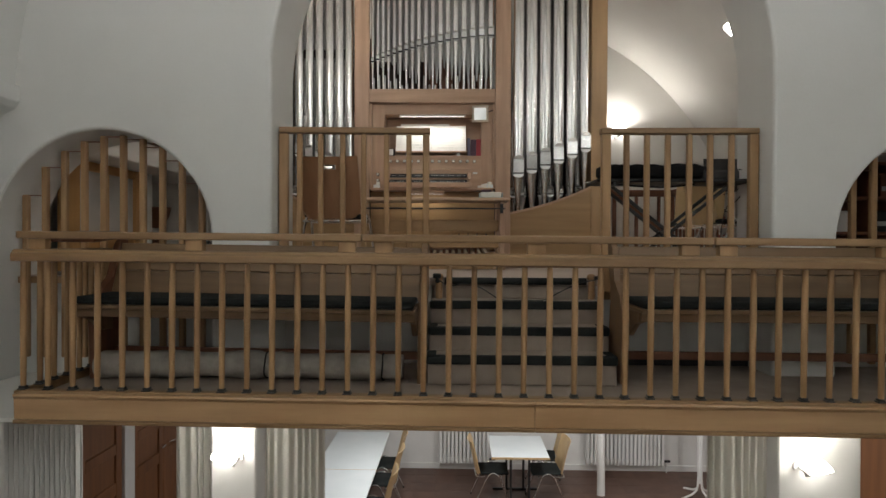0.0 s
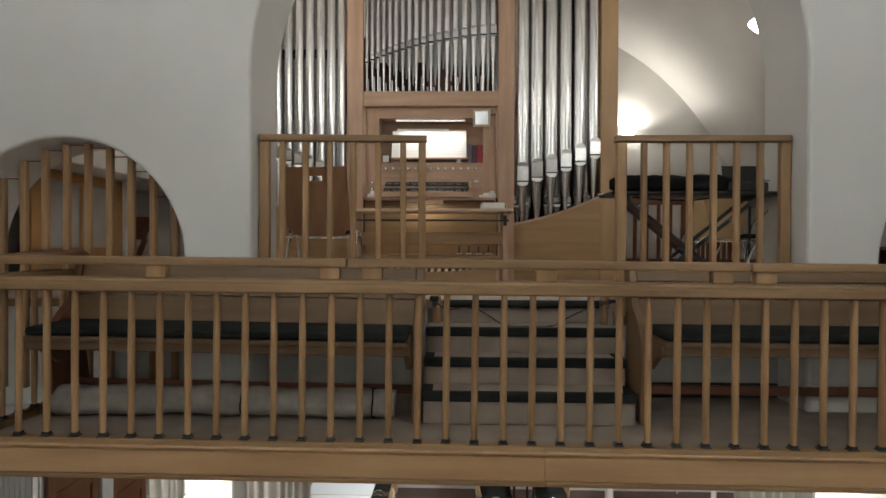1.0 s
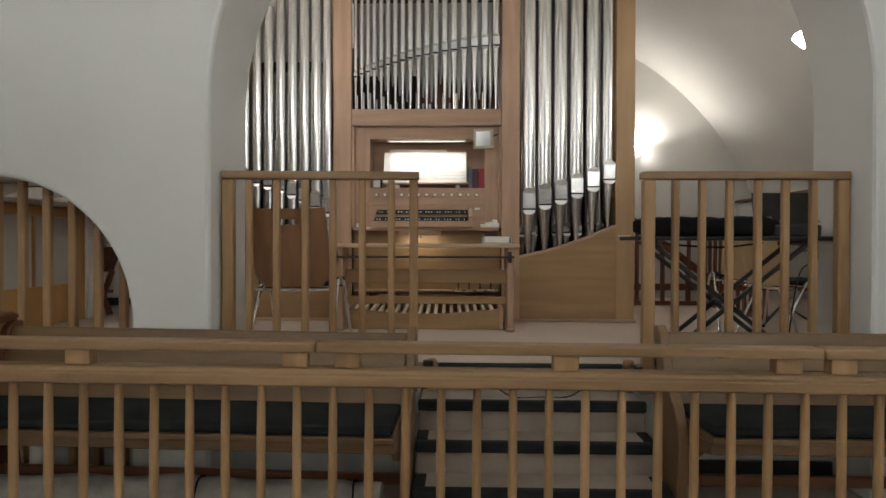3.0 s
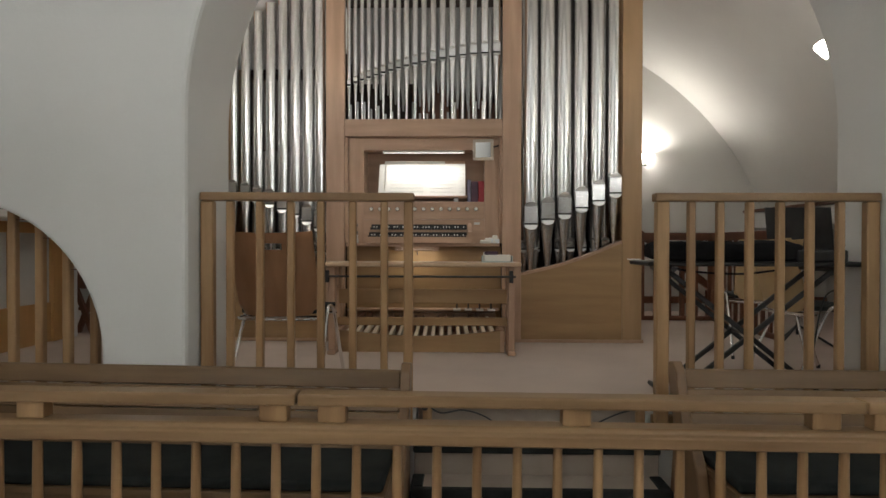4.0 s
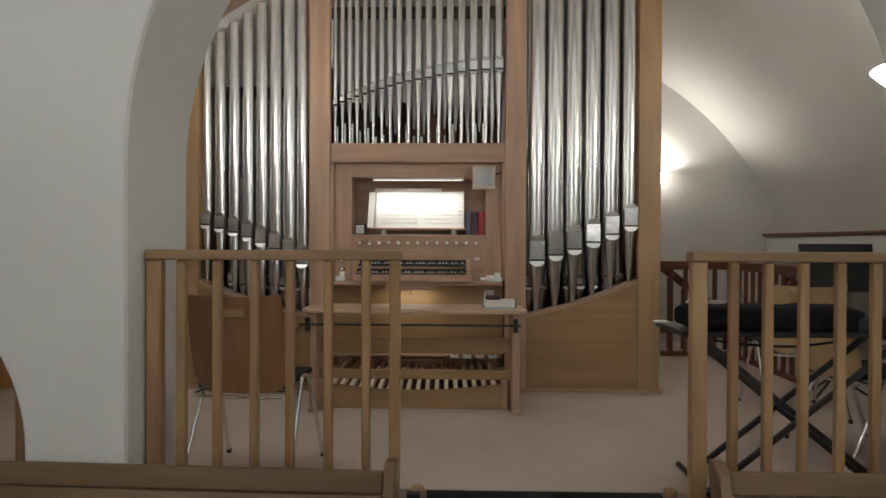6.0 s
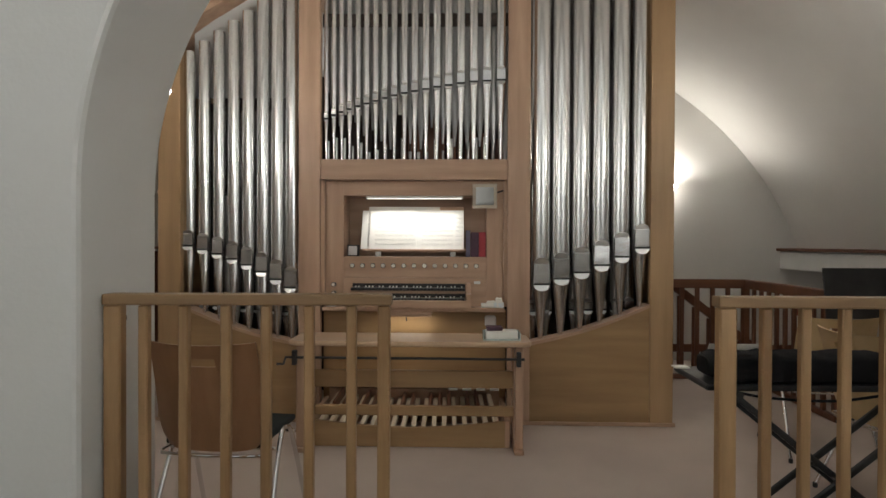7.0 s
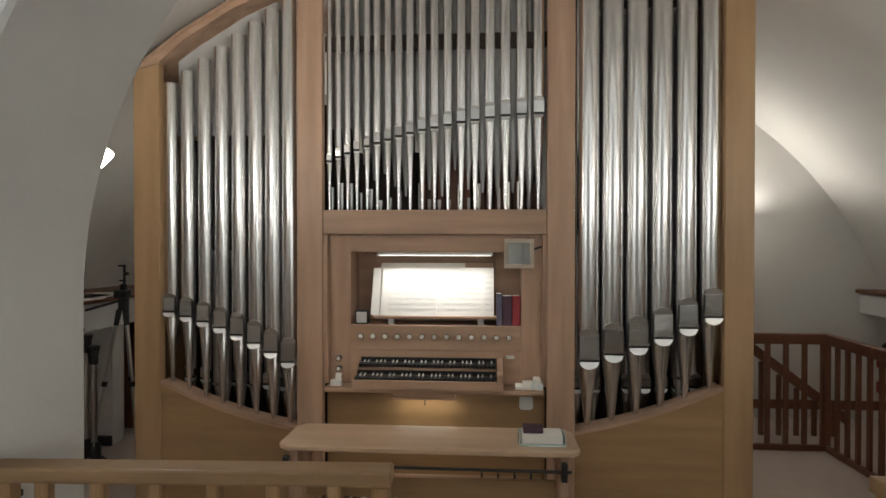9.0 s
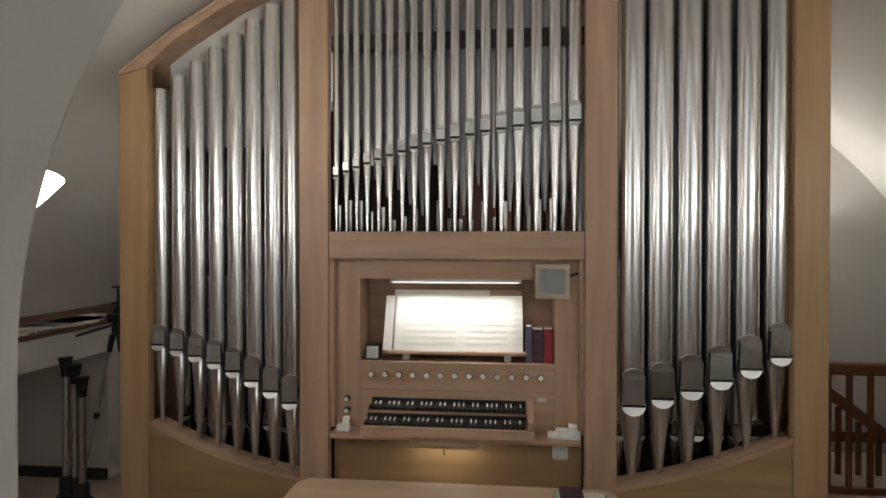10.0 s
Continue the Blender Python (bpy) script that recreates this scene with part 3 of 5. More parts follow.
# a rolled-up carpet under one pew
bm = bmesh.new()
NR, NA = 44, 18
rings = []
for i in range(NR + 1):
    u = i / NR
    x = -2.42 + 2.03 * u
    r = 0.095 + 0.022 * noise.noise((x * 3.1, 0.3, 1.7)) - 0.018 * math.exp(-((x + 1.30) / 0.05) ** 2) - 0.014 * math.exp(-((x + 0.52) / 0.03) ** 2)
    yc = 4.02 + 0.02 * math.sin(3 * x)
    rings.append([bm.verts.new((x, yc + r * (1.04 + 0.05 * noise.noise((x * 5, k, 0))) * math.cos(2 * math.pi * k / NA), 0.094 + 0.93 * r * math.sin(2 * math.pi * k / NA))) for k in range(NA)])
for a, b in zip(rings, rings[1:]):
    for k in range(NA):
        bm.faces.new((a[k], a[(k + 1) % NA], b[(k + 1) % NA], b[k]))
for rg in (rings[0], rings[-1]):
    bm.faces.new(rg)
roll = thing("carpet_roll", "grey felt carpet roll tied with straps under the pew", "carpet roll", (-1.3, 4.02, 0))
part("felt", bm, ROLL, roll, smooth=60)
for x in (-1.30, -0.52):
    part("strap", tube([(x + 0.004 * math.sin(k), 4.02 + 0.02 * math.sin(3 * x) + 0.092 * math.cos(2 * math.pi * k / 18), 0.094 + 0.086 * math.sin(2 * math.pi * k / 18)) for k in range(19)], 0.005, 6), BLACKCLOTH, roll)
solo("baseboard_platform", B((1.0, 2.14, 4.585, 4.608, 0.002, 0.10), bev=0.004), BLACK, "black baseboard along the platform front", "baseboard", kind="structure")

# ---- the organ ----
OY = 6.48
org = thing("organ", "pipe organ with a beech case, silver front pipes and two manuals", "organ", (-0.31, 6.9, PLAT))
OB = PLAT + 0.002


def arc_pts(x0, z0, x1, z1, sag, n=14):
    return [(x0 + (x1 - x0) * i / n, z0 + (z1 - z0) * i / n - sag * math.sin(math.pi * i / n)) for i in range(n + 1)]


# posts
part("case_post", prism([(-2.166, OB), (-2.002, OB), (-2.002, 3.452), (-2.166, 3.412)], "y", OY, OY + 0.06, 0.003), OAK_V, org)
part("case_post", B((-1.14, -0.982, OY, OY + 0.06, OB, 4.12), bev=0.003), BEECH, org)
part("case_post", B((0.362, 0.522, OY, OY + 0.06, OB, 4.12), bev=0.003), BEECH, org)
part("case_post", B((1.372, 1.536, OY, OY + 0.06, OB, 4.00), bev=0.003), OAK_V, org)
# sloping head board over the bass side
top = [(-2.166, 3.416), (-1.86, 3.63), (-1.547, 3.815), (-1.142, 3.99)]
inn = [(-1.142, 3.945), (-1.547, 3.772), (-1.84, 3.60), (-2.0, 3.47), (-2.0, 3.456)]
part("head_board", prism(top + inn, "y", OY + 0.001, OY + 0.06, 0.002), BEECH_H, org)
part("roof_board", prism([(-2.166, 3.418), (-1.86, 3.632), (-1.547, 3.817), (-1.142, 3.992), (-1.142, 4.01), (-1.55, 3.837), (-1.87, 3.65), (-2.166, 3.438)], "y", OY, OY + 1.0, 0.0), BEECH, org)
# side walls and inside
part("side_panel", B((-2.165, -2.135, OY + 0.061, OY + 1.0, OB, 3.40), bev=0.003), OAK, org)
part("side_panel", B((1.506, 1.535, OY + 0.061, OY + 1.0, OB, 3.98), bev=0.003), OAK, org)
# inner boards, with the depth's shade put into their colour
part("back_board", B((-2.134, -1.0, OY + 0.96, OY + 1.0, OB, 3.40), (0.40, 1.505, OY + 0.96, OY + 1.0, OB, 3.95)), DARK, org, "boards inside the case, near black for the shade there")
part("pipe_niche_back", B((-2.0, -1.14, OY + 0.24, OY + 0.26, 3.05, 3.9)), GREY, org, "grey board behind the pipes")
part("pipe_niche_back", B((-2.0, -1.14, OY + 0.44, OY + 0.46, 1.0, 3.05)), DARK, org, "boards inside the case, near black for the shade there")
part("pipe_niche_back", B((0.522, 1.40, OY + 0.44, OY + 0.46, 1.0, 4.0)), DARK, org, "boards inside the case, near black for the shade there")
# lower panels with curved tops
lc = arc_pts(-2.004, 1.478, -1.141, 1.205, 0.035)
rc = arc_pts(0.523, 1.222, 1.374, 1.50, 0.03)
part("lower_panel", prism([(-2.004, OB), *lc, (-1.141, OB)], "y", OY + 0.012, OY + 0.035, 0.0), OAK, org, "oak veneered lower panel")
part("lower_panel", prism([(0.523, OB), *rc, (1.374, OB)], "y", OY + 0.012, OY + 0.035, 0.0), OAK, org, "oak veneered lower panel")
for cpts in (lc, rc):
    part("curved_rail", prism([*cpts, *[(x, z + 0.022) for x, z in reversed(cpts)]], "y", OY + 0.004, OY + 0.15, 0.002), BEECH_H, org)
part("plinth", B((-2.18, -1.0, OY - 0.014, OY - 0.001, OB, PLAT + 0.028), bev=0.003), BEECH_H, org)
part("plinth", B((0.38, 1.55, OY - 0.014, OY - 0.001, OB, PLAT + 0.028), bev=0.003), BEECH_H, org)


rlip = random.Random(21)


def pipe(x, y, d, zf, zm, zt, lip, mat=TIN, n=20, ears=False, name="pipe", aim=0.0, nod=0.0):
    """A flue pipe: cone foot from zf, mouth at zm, body up to zt. lip: height of the flattened upper lip."""
    r = d / 2
    seg = [(0.18 * r + 0.004, zf), (r * 0.62, zf + 0.55 * (zm - zf)), (r * 0.97, zm - 0.012), (r, zm)]
    bm = lathe([(a, z) for a, z in seg] + [(r, zm + lip), (r, zt), (r * 0.9, zt), (r * 0.9, zt - 0.05)], (x, y, 0), n)
    # the flattened lips in front of the mouth
    for v in bm.verts:
        z = v.co.z
        if zm - 0.011 < z < zm + 0.001 and v.co.y < y - r * 0.55:
            v.co.y = y - r * 0.55
    p = part(name, bm, mat, org, smooth=35)
    w = r * 0.84
    yf = y - r
    zr = zm + max(0.012, lip - w * 0.8)
    k1, k2 = nod + rlip.uniform(-0.015, 0.04), rlip.uniform(-0.03, 0.03) - 0.6 * aim
    # half-round arch above the flat lip, its shade put into a darker tin colour
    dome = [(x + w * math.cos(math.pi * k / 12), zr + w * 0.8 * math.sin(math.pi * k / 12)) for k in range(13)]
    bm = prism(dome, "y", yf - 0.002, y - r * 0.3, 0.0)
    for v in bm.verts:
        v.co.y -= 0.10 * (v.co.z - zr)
    part("lip_arch", bm, TIN_SHADED, p)
    # flat plate down to the mouth, leaning in towards it
    bm = B((x - w, x + w, yf - 0.003, y - r * 0.3, zm + 0.010, zr))
    for v in bm.verts:
        v.co.y -= k1 * (v.co.z - zm) + k2 * (v.co.x - x)
    part("upper_lip", bm, TINLIP, p)
    part("lip_ridge", R((x - w, yf - 0.003 - k1 * (zr - zm), zr), (x + w, yf - 0.003 - k1 * (zr - zm), zr), 0.0014 + 0.02 * r, None, 6), TINLIP, p)
    # no real hole: a solid black block gives the mouth its shade
    part("mouth_slot", B((x - w * 0.98, x + w * 0.98, yf - 0.001, y - r * 0.3, zm - 0.002, zm + 0.010)), EBONY, p, "mouth opening, a black block for its inner shade")
    low = [(x + w * math.cos(math.pi * k / 12), zm - 0.003 - 0.62 * r * math.sin(math.pi * k / 12)) for k in range(13)]
    bm = prism(low, "y", yf - 0.002, y - r * 0.3, 0.0)
    for v in bm.verts:
        v.co.y -= 0.28 * (zm - v.co.z) - aim * (v.co.x - x)
    part("lower_lip", bm, LOWLIP, p)
    if ears:
        for s in (-1, 1):
            part("ear", prism([(yf - 0.25 * r, zm + 0.012), (yf - 0.20 * r, zm + 0.022), (y - r * 0.3, zm + 0.04), (y - r * 0.3, zm - 0.02), (yf - 0.20 * r, zm - 0.012)], "x", x + s * (w + 0.002) - 0.0012, x + s * (w + 0.002) + 0.0012), TIN, p)
    return p


def curve_at(c, x):
    for (xa, za), (xb, zb) in zip(c, c[1:]):
        if xa <= x <= xb:
            return za + (zb - za) * (x - xa) / (xb - xa) + 0.022
    return c[-1][1] + 0.022


for i in range(8):
    u = i / 7
    x = -1.962 + 0.757 * u + 0.01 * u * (1 - u)
    pipe(x, OY + 0.075, 0.082 + 0.017 * u, curve_at(lc, x), 1.921 - 0.30 * u + 0.035 * math.sin(math.pi * u), 3.345 + 0.51 * u, 0.12 + 0.035 * u, ears=True, aim=0.16 - 0.05 * u)
for i in range(6):
    u = i / 5
    x = 0.608 + 0.712 * u
    pipe(x, OY + 0.085, 0.133 - 0.013 * u, curve_at(rc, x), 1.655 + 0.265 * u - 0.02 * math.sin(math.pi * u), 3.99 - 0.04 * u, 0.195 - 0.02 * u, ears=True, nod=0.03)
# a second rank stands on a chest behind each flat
# chests coloured near black for the shade behind the front pipes
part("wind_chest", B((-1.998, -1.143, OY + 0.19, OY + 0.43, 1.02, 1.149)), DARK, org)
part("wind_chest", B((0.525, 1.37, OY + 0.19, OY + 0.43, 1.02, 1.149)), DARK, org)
for k in range(8):
    pipe(-1.935 + 0.105 * k, OY + 0.28, 0.078, 1.15, 1.47 - 0.008 * k, 2.95, 0.085, n=14, name="rear_pipe")
for k in range(8):
    pipe(0.575 + 0.102 * k, OY + 0.28, 0.084, 1.15, 1.44 + 0.003 * k, 3.8, 0.09, n=14, name="rear_pipe")
CP = [(592, 312), (611, 303), (630, 295), (649.5, 288), (670.5, 280), (691.5, 273), (713.6, 266), (735.7, 259), (759, 252), (784, 246), (809, 241), (836, 236), (863, 230), (891, 226), (921, 221), (952, 217), (984, 215), (1018, 213)]
for i, (px, pz) in enumerate(CP):
    u = i / 17
    x = -0.953 + 0.002972 * (px - 592)
    pipe(x, OY + 0.06, 0.034 + 0.037 * u, 2.553, 2.846 + 0.00274 * (312 - pz), 4.05 + 0.05 * u, 0.055 + 0.05 * u, n=16)
# inner rows behind the front
rnd = random.Random(5)
xc = [-0.953 + 0.002972 * (px - 592) for px, pz in CP]
for i in range(18):
    x = (xc[i] + xc[i + 1]) / 2 if i < 17 else 0.352
    zl = (3.20, 3.13, 3.24, 3.16, 3.06, 3.10, 3.02, 2.96, 3.30, 3.00, 2.96, 3.12, 3.0, 2.98, 2.96, 2.98, 2.90, 2.78)[i]
    r = 0.027 + 0.010 * i / 17
    part("inner_pipe", lathe([(0.006, zl - 0.32), (r, zl), (r, 3.98), (r * 0.85, 3.98)], (x, OY + 0.125, 0), 12), ZINC if i % 4 else TINDULL, org, smooth=40)
for i in range(22):
    x = -0.95 + 0.0605 * i
    r = 0.008 + 0.005 * rnd.random()
    zt = 2.60 + 0.13 * rnd.random()
    part("inner_pipe", lathe([(0.005, 2.553), (r, 2.58), (r, zt), (r * 0.85, zt)], (x, OY + 0.115, 0), 8), TINDULL, org, smooth=40)
for i, (x0, w, zt) in enumerate(((-0.30, 0.05, 2.93), (-0.235, 0.06, 3.02), (-0.16, 0.065, 3.06), (-0.08, 0.07, 3.02), (0.0, 0.075, 2.90), (0.085, 0.08, 2.84), (0.175, 0.08, 2.76), (0.265, 0.08, 2.72), (-0.42, 0.04, 2.86), (-0.37, 0.045, 2.80))):
    part("wooden_pipe", B((x0, x0 + w, OY + 0.22, OY + 0.22 + w, 2.50, zt + 0.04 * rnd.random()), bev=0.003), BROWN, org, "dark brown square wooden pipe")
for i in range(14):
    x = -0.96 + 0.1 * i
    part("inner_pipe", B((x, x + 0.012 + 0.01 * rnd.random(), OY + 0.20, OY + 0.21, 2.553, 2.75 + 0.5 * rnd.random()), bev=0.001), DARK, org)
for xs, zs in (((-1.72, -1.66, -1.56, -1.48, -1.34, -1.22), 1.46), ((0.66, 0.78, 0.90, 1.06, 1.17), 1.46)):
    for k, x in enumerate(xs):
        z = zs - 0.012 * (k % 3) + (0.10 if x > 1.0 else 0)
        zf = curve_at(lc if x < 0 else rc, x) - 0.05
        pp = part("inner_pipe", lathe([(0.008, zf), (0.030, z), (0.030, 2.3), (0.026, 2.3)], (x, OY + 0.19, 0), 12), TINDULL, org, smooth=40)
        part("lower_lip", prism([(x + 0.024 * math.cos(math.pi * j / 8), z - 0.002 - 0.02 * math.sin(math.pi * j / 8)) for j in range(9)], "y", OY + 0.159, OY + 0.17), TINLIP, pp)
# added pale board: its white stands for the lit background between the pipes
part("swell_back", B((-0.982, 0.362, OY + 0.168, OY + 0.178, 3.07, 4.1)), WHITE, org, "pale board added behind the pipes to make the gaps look lit")
part("swell_back", B((-0.982, 0.362, OY + 0.40, OY + 0.42, 2.4, 2.95)), DARK, org, "boards inside the case, near black for the shade there")
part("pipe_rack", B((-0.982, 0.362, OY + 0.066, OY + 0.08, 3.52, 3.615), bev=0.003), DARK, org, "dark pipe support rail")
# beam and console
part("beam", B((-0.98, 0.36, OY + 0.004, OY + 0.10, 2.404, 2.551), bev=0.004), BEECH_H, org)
# this chest too has the inner shade in its colour
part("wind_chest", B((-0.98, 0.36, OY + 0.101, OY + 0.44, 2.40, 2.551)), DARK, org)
for x0, x1 in ((-0.9815, -0.9575), (0.3375, 0.3615)):
    part("console_cheek", prism([(OY + 0.045, 1.495), (OY + 0.099, 1.495), (OY + 0.099, 2.4035), (OY + 0.035, 2.4035), (OY + 0.018, 2.30), (OY + 0.018, 1.75)], "x", x0, x1, 0.0), BEECH, org)
YP = OY + 0.075
part("console_panel", B((-0.957, -0.827, YP, YP + 0.02, 1.4945, 2.403)), BEECH, org)
part("console_panel", B((0.215, 0.337, YP, YP + 0.02, 1.4945, 2.403)), BEECH, org)
part("console_panel", B((-0.8265, 0.2145, YP, YP + 0.02, 2.297, 2.403)), BEECH_H, org)
part("stop_panel", B((-0.8265, 0.2145, YP, YP + 0.02, 1.70, 1.851), bev=0.002), BEECH_H, org)
part("manual_back", B((-0.8265, 0.2145, YP, YP + 0.02, 1.4945, 1.699), bev=0.002), BEECH_H, org)
part("niche_back", B((-0.85, 0.24, YP + 0.24, YP + 0.26, 1.80, 2.34)), BEECH_H, org)
part("niche_side", B((-0.848, -0.827, YP + 0.021, YP + 0.239, 1.82, 2.33)), BEECH, org)
part("niche_side", B((0.215, 0.236, YP + 0.021, YP + 0.239, 1.82, 2.33)), BEECH, org)
part("niche_floor", B((-0.8265, 0.2145, YP + 0.021, YP + 0.239, 1.82, 1.851)), BEECH_H, org)
part("niche_top", B((-0.8265, 0.2145, YP + 0.021, YP + 0.239, 2.297, 2.33)), BEECH_H, org)
for i in range(13):
    x = -0.757 + 0.0748 * i
    kb = part("stop_knob", lathe([(0.006, 0), (0.006, 0.022), (0.0165, 0.026), (0.0176, 0.036), (0.0146, 0.041)], (0, 0, 0), 14), EBONY, org, smooth=40)
    kb.location = Vector((x, YP, 1.787)) - ORIGIN[org]
    kb.rotation_euler[0] = radians(90)
    kb.data.transform(Matrix.Translation(ORIGIN[org]))
    fc = new("knob_face", finish(lathe([(0.0142, 0.0412), (0.0136, 0.0428)], n=14), "knob_face", IVORY, 40))
    fc.parent = kb
    fc["label"] = "ivory knob face"
for zz in (1.648, 1.585):
    kb = part("side_knob", R((-0.895, YP, zz), (-0.895, YP - 0.035, zz), 0.017, 0.017, 14), EBONY, org, smooth=40)
    part("knob_face", R((-0.895, YP - 0.0352, zz), (-0.895, YP - 0.039, zz), 0.0125, 0.012, 14), IVORY, kb, "ivory knob face", 40)
# manuals
KX0, KX1 = -0.772, 0.058
NW = 33


def manual(z, yf, x0, x1):
    w = (x1 - x0) / NW
    man = part("manual", B((x0 - 0.012, x1 + 0.012, yf + 0.02, YP + 0.015, z - 0.036, z - 0.0182), bev=0.002), BEECH_H, org, "manual with black naturals and white sharps")
    o = ORIGIN[org]
    nat = finish(B((-w / 2 + 0.0006, w / 2 - 0.0006, 0, 0.11, -0.018, 0.0), bev=0.0015), "natural_key", EBONY)
    shp = finish(prism([(0.050, 0.0), (0.11, 0.0), (0.11, 0.011), (0.056, 0.011)], "x", -0.0043, 0.0043, 0.001), "sharp_key", IVORY)
    for i in range(NW):
        k = new("natural_key", nat)
        k.parent, k.location = man, Vector((x0 + w * (i + 0.5), yf, z)) - o
        if i % 7 not in (2, 6) and i < NW - 1:
            s = new("sharp_key", shp)
            s.parent, s.location = man, Vector((x0 + w * (i + 1), yf, z)) - o


manual(1.560, OY - 0.075, KX0, KX1)
manual(1.628, OY - 0.010, KX0 + 0.012, KX1 + 0.004)
part("name_board", B((KX0, KX1 + 0.004, OY + 0.013, YP, 1.552, 1.591), bev=0.002), BEECH_H, org)
part("key_felt", B((KX0, KX1 + 0.004, OY + 0.0125, OY + 0.0129, 1.562, 1.588)), EBONY, org, "black cloth behind the keys")
part("key_felt", B((KX0 + 0.012, KX1 + 0.004, YP - 0.003, YP - 0.0005, 1.629, 1.656)), EBONY, org, "black cloth behind the keys")
part("key_cheek", prism([(OY - 0.09, 1.50), (YP, 1.50), (YP, 1.665), (OY + 0.02, 1.665), (OY - 0.03, 1.60), (OY - 0.09, 1.59)], "x", KX1 + 0.012, KX1 + 0.045, 0.003), BEECH, org)
part("key_slip", B((KX0 - 0.012, KX1 + 0.046, OY - 0.095, OY - 0.078, 1.495, 1.548), bev=0.003), BEECH_H, org)
part("key_desk", B((-0.957, 0.337, OY - 0.06, YP + 0.01, 1.466, 1.494), bev=0.004), BEECH_H, org)
part("key_bed", B((KX0 - 0.012, KX1 + 0.046, OY - 0.093, YP, 1.4945, 1.528)), BEECH_H, org)
part("knee_panel", B((-0.978, 0.358, OY + 0.10, OY + 0.12, 0.70, 1.466)), OAK, org)
part("knee_shelf", B((-0.957, 0.337, OY - 0.03, OY + 0.099, 0.918, 0.936), bev=0.004), BEECH_H, org)
part("lamp_box", B((-0.545, -0.175, OY - 0.055, OY + 0.05, 1.444, 1.4655), bev=0.003), BEECH_H, org)
part("lamp_lip", B((-0.545, -0.175, OY - 0.055, OY - 0.045, 1.430, 1.4435), bev=0.002), BEECH_H, org)
part("pedal_lamp", B((-0.53, -0.19, OY - 0.02, OY + 0.03, 1.434, 1.4435), bev=0.003), LAMPSTRIP, org, "lit lamp over the pedals")
area_light("lamp_light", (-0.36, OY + 0.01, 1.430), (-0.36, OY + 0.02, 1.2), 0.45, 0.32, 0.03, (1.0, 0.94, 0.78))
part("socket", B((0.205, 0.288, OY + 0.088, OY + 0.0995, 1.345, 1.425), bev=0.012), WHITE, org, "white plastic wall socket")
part("label_plate", B((0.125, 0.172, YP - 0.006, YP - 0.0005, 1.655, 1.675), bev=0.001), WHITE, org)
# music desk lamp
part("desk_lamp", R((-0.655, YP + 0.03, 2.276), (0.03, YP + 0.03, 2.276), 0.0024, None, 8), LAMPSTRIP, org, "lit strip lamp over the music desk")
part("lamp_holder", B((-0.668, 0.043, YP + 0.034, YP + 0.05, 2.272, 2.2965), bev=0.002), GREY, org, "grey metal lamp holder")
part("lamp_hook", tube(bend([(-0.355, OY - 0.051, 1.4295), (-0.355, OY - 0.053, 1.41), (-0.352, OY - 0.051, 1.398)], 4), 0.004, 6), BLACKMETAL, org)
area_light("lamp_light", (-0.31, YP + 0.018, 2.262), (-0.31, YP + 0.085, 1.98), 1.25, 0.66, 0.015, (1.0, 0.98, 0.95), 112)
# music rest
part("music_rest", prism([(YP + 0.06, 1.885), (YP + 0.19, 2.225), (YP + 0.202, 2.221), (YP + 0.075, 1.882)], "x", -0.67, 0.05, 0.002), BEECH_H, org)
part("music_ledge", B((-0.69, 0.07, YP + 0.015, YP + 0.085, 1.888, 1.906), bev=0.003), BEECH_H, org)
for x in (-0.58, -0.03):
    part("rest_foot", B((x - 0.02, x + 0.02, YP + 0.03, YP + 0.075, 1.8515, 1.8875), bev=0.003), TINDULL, org)

# ---- pedalboard and bench ----
ped = thing("pedalboard", "concave organ pedalboard with light naturals and dark sharps", "pedalboard", (-0.30, 6.2, PLAT))
PX0, PX1 = -0.955, 0.345
part("front_board", prism([(PX0, OB), (PX1, OB), (PX1, 0.83)] + [(PX1 + (PX0 - PX1) * k / 12, 0.83 - 0.05 * math.sin(math.pi * k / 12)) for k in range(1, 12)] + [(PX0, 0.83)], "y", 5.967, 5.995, 0.002), OAK, ped)
for x0, x1 in ((PX0, PX0 + 0.035), (PX1 - 0.035, PX1)):
    part("side_board", B((x0, x1, 5.966, 6.56, OB, 0.83), bev=0.004), BEECH, ped)
part("back_board", B((PX0 + 0.036, PX1 - 0.036, 6.505, 6.56, OB, 0.90), bev=0.003), BEECH_H, ped)
sharp = (1, 3, 6, 8, 10)
npos = []
for i in range(30):
    if i % 12 not in sharp:
        npos.append(i)
wn = (PX1 - PX0 - 0.10) / 18


def tread(bm, x):
    """Lets a pedal rise and draw in a little towards its heel end."""
    for v in bm.verts:
        u = v.co.y - 5.98
        v.co.z += 0.13 * u
        v.co.x += -0.10 * u * (x + 0.305)


for i in range(30):
    nat = i % 12 not in sharp
    xx = PX0 + 0.05 + wn * (npos.index(i) + 0.5 if nat else npos.index(i - 1) + 1.0)
    zc = 0.83 - 0.045 * math.sin(math.pi * (xx - PX0) / (PX1 - PX0))
    if nat:
        bm = B((xx - 0.015, xx + 0.015, 5.996, 6.49, zc - 0.05, zc - 0.012), bev=0.004)
        tread(bm, xx)
        part("natural_pedal", bm, MAPLE, ped)
    else:
        bm = B((xx - 0.011, xx + 0.011, 6.22, 6.49, zc - 0.05, zc + 0.03), bev=0.005)
        tread(bm, xx)
        part("sharp_pedal", bm, BROWN, ped)
